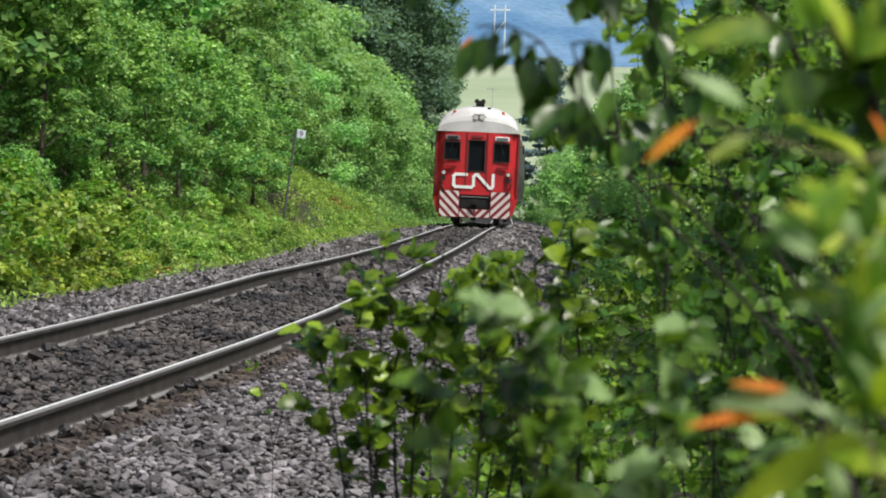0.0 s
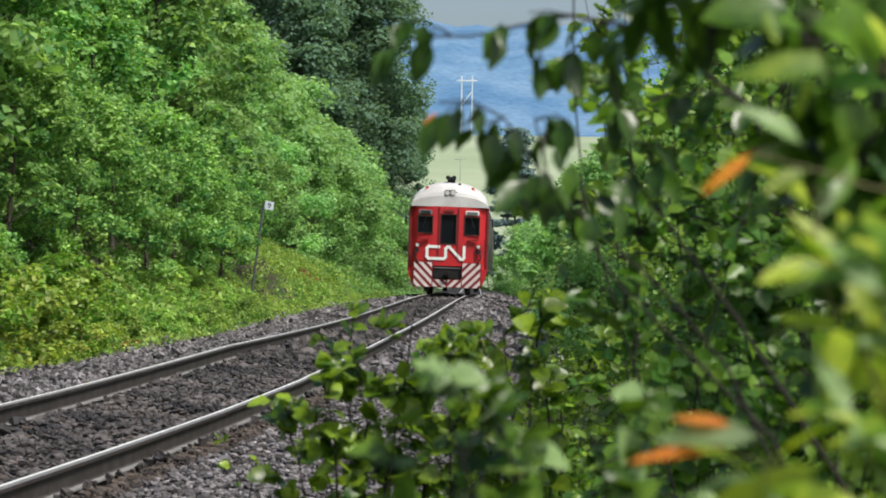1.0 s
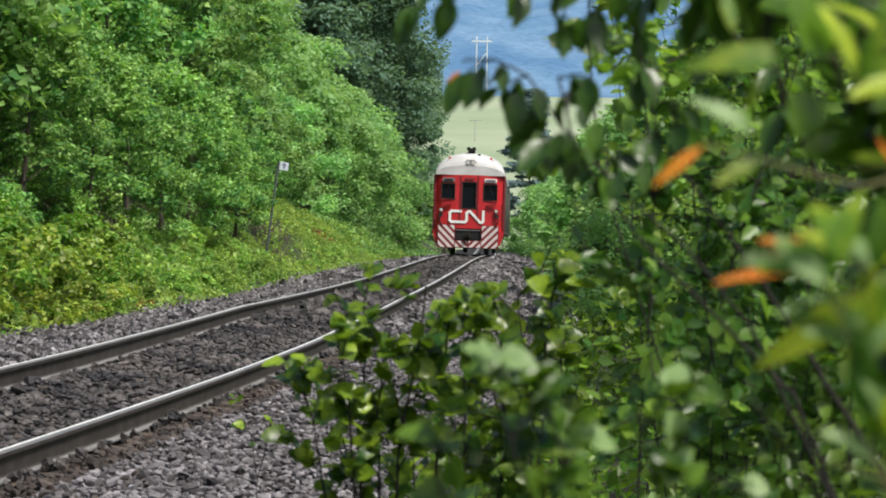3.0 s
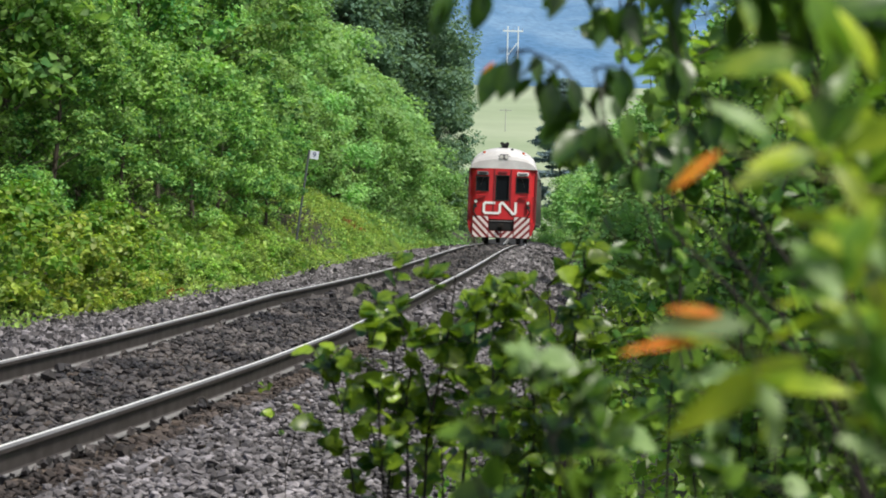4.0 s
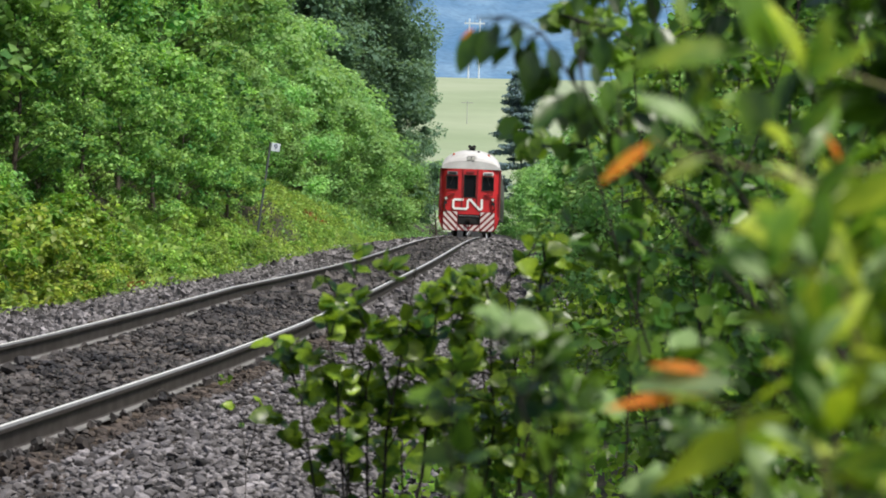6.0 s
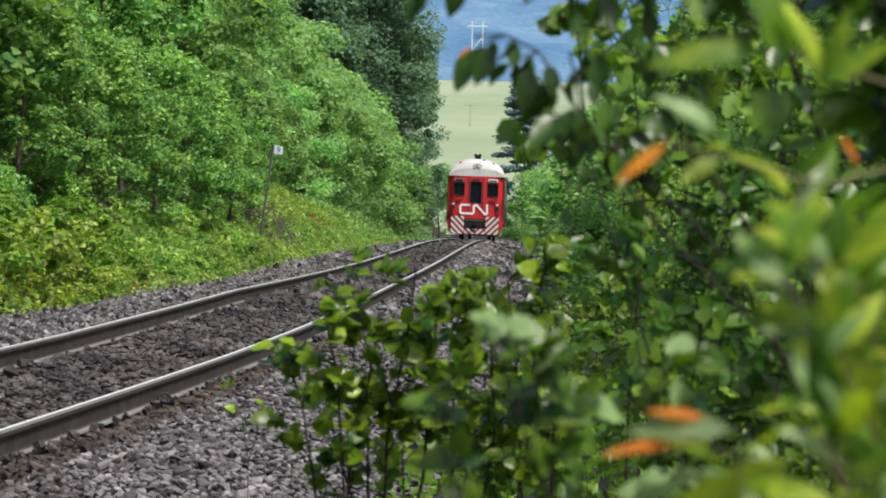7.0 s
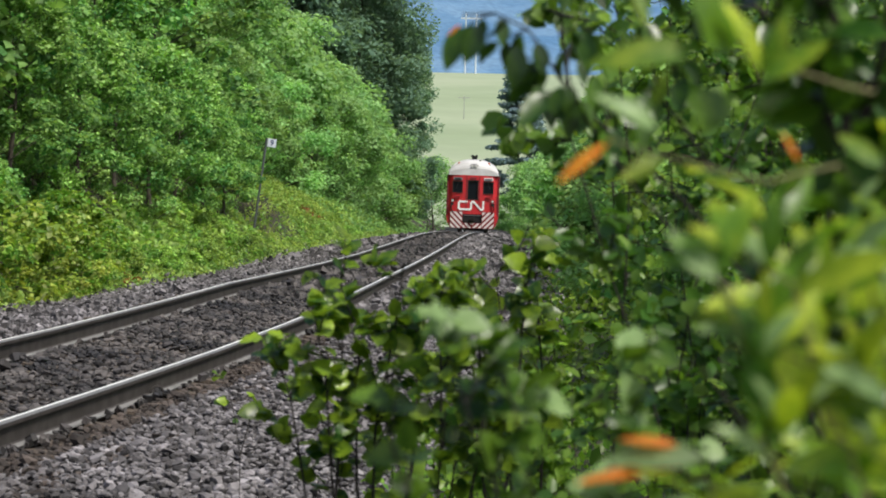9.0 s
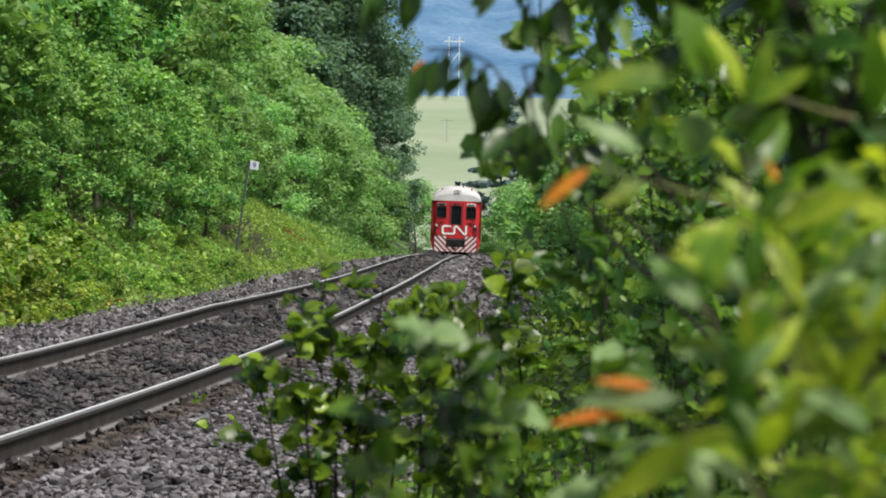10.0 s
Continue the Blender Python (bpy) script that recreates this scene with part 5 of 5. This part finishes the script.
def thicket(name, seed, stems, leaves, size, material, label, box_, sway=0.3):
    """A dense shrub: many stems rising through a box of space, leaves along fine twigs, joined."""
    rng = random.Random(seed)
    nr = np.random.default_rng(seed)
    (x0, x1), (y0, y1), (z0, z1) = box_
    root = thing(name, Matrix.Translation(((x0 + x1) / 2, (y0 + y1) / 2, z0)), label, "shrub", NEAR)
    o = root.matrix_basis.translation
    C, N = [], []
    per = leaves // stems
    tv, tf = [], []
    for s in range(stems):
        st = grow((rng.uniform(x0, x1) * 0.6 + (x0 + x1) * 0.2, rng.uniform(y0, y1), z0), (rng.uniform(0.0, sway), rng.uniform(-0.2, 0.2), 1), (z1 - z0) * rng.uniform(0.6, 1.05), 12, 0.10, 0.05, rng)
        bend = s * 2.4
        st = [p + Vector((math.sin(i * 0.9 + bend), math.cos(i * 0.8 + bend), 0)) * 0.035 for i, p in enumerate(st)]
        v, f = tube([p - o for p in st], 0.0038, 0.0012, 5)
        b = len(tv)
        tv += v
        tf += [tuple(i + b for i in q) for q in f]
        for k in range(max(per // 14, 1)):
            j = rng.randrange(2, 12)
            tw = grow(st[j], (rng.uniform(-1, 1), rng.uniform(-1, 1), rng.uniform(-0.3, 0.7)), rng.uniform(0.08, 0.34) * (x1 - x0) * 0.5 + 0.08, 5, 0.3, 0.03, rng)
            v, f = tube([p - o for p in tw], 0.003, 0.001, 4)
            b = len(tv)
            tv += v
            tf += [tuple(i + b for i in q) for q in f]
            for i in range(14):
                a = rng.uniform(0.1, 1) * 4.99
                p = tw[int(a)].lerp(tw[int(a) + 1], a % 1)
                C.append(p - o + Vector((rng.uniform(-1, 1), rng.uniform(-1, 1), rng.uniform(-1, 1))) * size * 0.5)
    C = np.array(C)
    N = nr.normal(0, 0.5, C.shape) + np.array([0, -0.45, 0.7])
    N /= np.linalg.norm(N, axis=1)[:, None]
    raw("stem", tv, tf, "twig", root, smooth=True)
    # six-sided leaf blades
    n = len(C)
    L = size * np.exp(nr.normal(0, 0.2, n))[:, None]
    ax = nr.normal(0, 1, (n, 3)) + np.array([0, 0, -0.4])
    ax -= N * (ax * N).sum(1)[:, None]
    ax /= np.linalg.norm(ax, axis=1)[:, None]
    sd_ = np.cross(N, ax)
    ring = [C - ax * L * 0.5, C - ax * L * 0.22 + sd_ * L * 0.33 + N * L * 0.08, C + ax * L * 0.2 + sd_ * L * 0.30 + N * L * 0.06, C + ax * L * 0.52 - N * L * 0.1,
            C + ax * L * 0.2 - sd_ * L * 0.30 + N * L * 0.06, C - ax * L * 0.22 - sd_ * L * 0.33 + N * L * 0.08]
    V = np.stack(ring, 1).reshape(-1, 3)
    k = np.arange(n)[:, None] * 6
    F = np.concatenate([k + np.array(t)[None] for t in ((0, 1, 2), (0, 2, 3), (0, 3, 4), (0, 4, 5))], 1).reshape(-1, 3)
    lv = new("foliage", tri_mesh("foliage", V, F, material))
    lv.parent = root
    return root


T_LABEL = "dense green leafy shrub beside the camera"
THICK = [
    thicket("dense_shrub", 81, 20, 6000, 0.040, "leaf_shrub", T_LABEL, ((0.25, 1.0), (3.2, 4.2), (-0.4, 2.25))),
    thicket("dense_shrub", 82, 26, 12000, 0.042, "leaf_shrub", T_LABEL, ((0.20, 1.4), (4.6, 6.2), (-0.4, 2.7))),
    thicket("dense_shrub", 88, 16, 3600, 0.040, "leaf_shrub", "low leafy green shrub on the ballast edge", ((0.08, 0.50), (6.4, 7.4), (-0.5, 1.12)), 0.12),
    thicket("dense_shrub", 83, 22, 9000, 0.046, "leaf_shrub", T_LABEL, ((0.35, 2.2), (6.8, 9.0), (-0.5, 3.2))),
    thicket("dense_shrub", 84, 22, 10000, 0.055, "leaf_shrub", T_LABEL, ((0.7, 3.4), (10, 14), (-0.5, 3.4))),
    thicket("dense_shrub", 85, 22, 10000, 0.065, "leaf_shrub", T_LABEL, ((1.2, 4.6), (16, 21), (-0.6, 4.0))),
    thicket("dense_shrub", 86, 22, 10000, 0.075, "leaf_shrub", T_LABEL, ((1.7, 6.0), (23, 31), (-0.6, 4.6))),
]

# ---- what moves ----
SWAY_UPPER = ( (0, 0.0121, 0.023), (0.3, 0.0136, 0.0303), (0.6, 0.042, 0.0358), (0.9, 0.0582, 0.0373), (1.2, 0.059, 0.0467), (1.5, 0.0476, 0.0536), (1.8, 0.0498, 0.0583), (2.1, 0.0422, 0.0673), (3.3, 0.0211, 0.0169), (3.6, 0.0176, 0.0269), (3.9, 0.018, 0.0172), (4.2, 0.0193, 0.0172), (4.5, 0, -0), (4.8, 0.0018, 0.0137), (5.1, -0.0025, 0.0234), (5.5, 0.0143, 0.0242), (5.7, 0.0059, 0.0206), (6.8, 0.0153, 0.0175), (7.2, 0.0207, 0.0194), (7.5, 0.0119, 0.0136), (8, 0.0009, 0.0102), (8.5, -0.0002, 0.0141), (9, 0.005, 0.015), (9.5, 0.0164, 0.0262), (10, 0.0114, 0.0131) )
SWAY_LOWER = ( (0, 0.0364, -0.0134), (0.3, 0.0473, -0.0001), (0.6, 0.0349, 0.0094), (1, 0.0218, 0.0082), (1.2, 0.0244, 0.0168), (1.5, 0.0013, 0.029), (1.8, 0.0024, 0.0431), (2.1, 0.0141, 0.0273), (3.3, 0.0611, 0.0977), (3.6, 0.0441, 0.0959), (3.9, 0.0057, 0.0635), (4.2, -0.0171, 0.0185), (4.5, 0, -0), (4.8, 0.0206, 0.017), (5.1, 0.0116, 0.0079), (5.5, 0.0158, -0.005), (5.7, 0.0115, 0.0081), (6.8, 0.0157, -0.0083), (7.5, 0.012, -0.0371), (8, 0.0096, -0.0227), (8.5, 0.0131, -0.0237), (9, 0.0191, -0.0408), (9.5, 0.0161, -0.0234), (10, 0.02, 0.0074) )
SWAY_PALE = ( (0, -0.0337, 0.0227), (0.5, -0.0367, 0.0211), (1, -0.0446, 0.0236), (1.5, -0.0423, 0.0266), (2, -0.0382, 0.0287), (3.5, -0.0057, -0.0036), (4, -0.0041, -0.0037), (4.5, 0, -0), (5, 0.001, 0.0065), (5.5, 0.0058, 0.0221), (7.5, 0.0078, 0.0177), (9, -0.0163, 0.0166), (10, -0.0137, 0.0254) )
SWAY_HANG = ( (0, -0.0078, 0.0029), (0.5, -0.0037, 0.0065), (1, -0.0121, -0.003), (1.5, -0.0175, 0.0013), (3.5, 0.0013, -0.0006), (4, 0.0018, -0.0009), (4.5, -0.0002, 0.0005), (5, 0.0023, -0.005), (5.5, 0.0238, 0.0316), (7.5, 0.0276, 0.0062), (9, 0.0371, 0.0257), (10, 0.0239, 0.0119) )


def motions():
    # the railcar rolls away along the track
    rows = []
    for i in range(0, 21):
        t = i * 0.5
        rows.append((t, track_pose((80.3 + 4.85 * t) * float(np.interp(t, (0, 3.5, 5.5, 7, 9, 9.5, 10), (0.985, 0.98, 0.99, 1.02, 1.03, 1.025, 1.03))))))
    walk(CAR, rows)
    for ws, yb in WHEELS:
        walk(ws, [(i * 0.1, Matrix.Translation((0, yb, 0.43)) @ Matrix.Rotation(-(4.85 * i * 0.1) / 0.43, 4, "X")) for i in range(101)])
    # boughs and shrubs stirred by the wind
    for ob, sway, k in ((W_UP, SWAY_UPPER, 10), (W_LOW, SWAY_LOWER, 10), (W_SIDE, SWAY_UPPER, 6), (W_TIER, SWAY_LOWER, 8), (W_DARK, SWAY_PALE, 0), (PALE, SWAY_PALE, 0), (HANG, SWAY_HANG, 0)):
        base = ob.matrix_basis.translation.copy()
        walk(ob, [(t, Matrix.Translation(base + Vector((x, 0, z))) @ Matrix.Rotation(radians(x * k * 2), 4, "Y")) for t, x, z in sway])


motions()
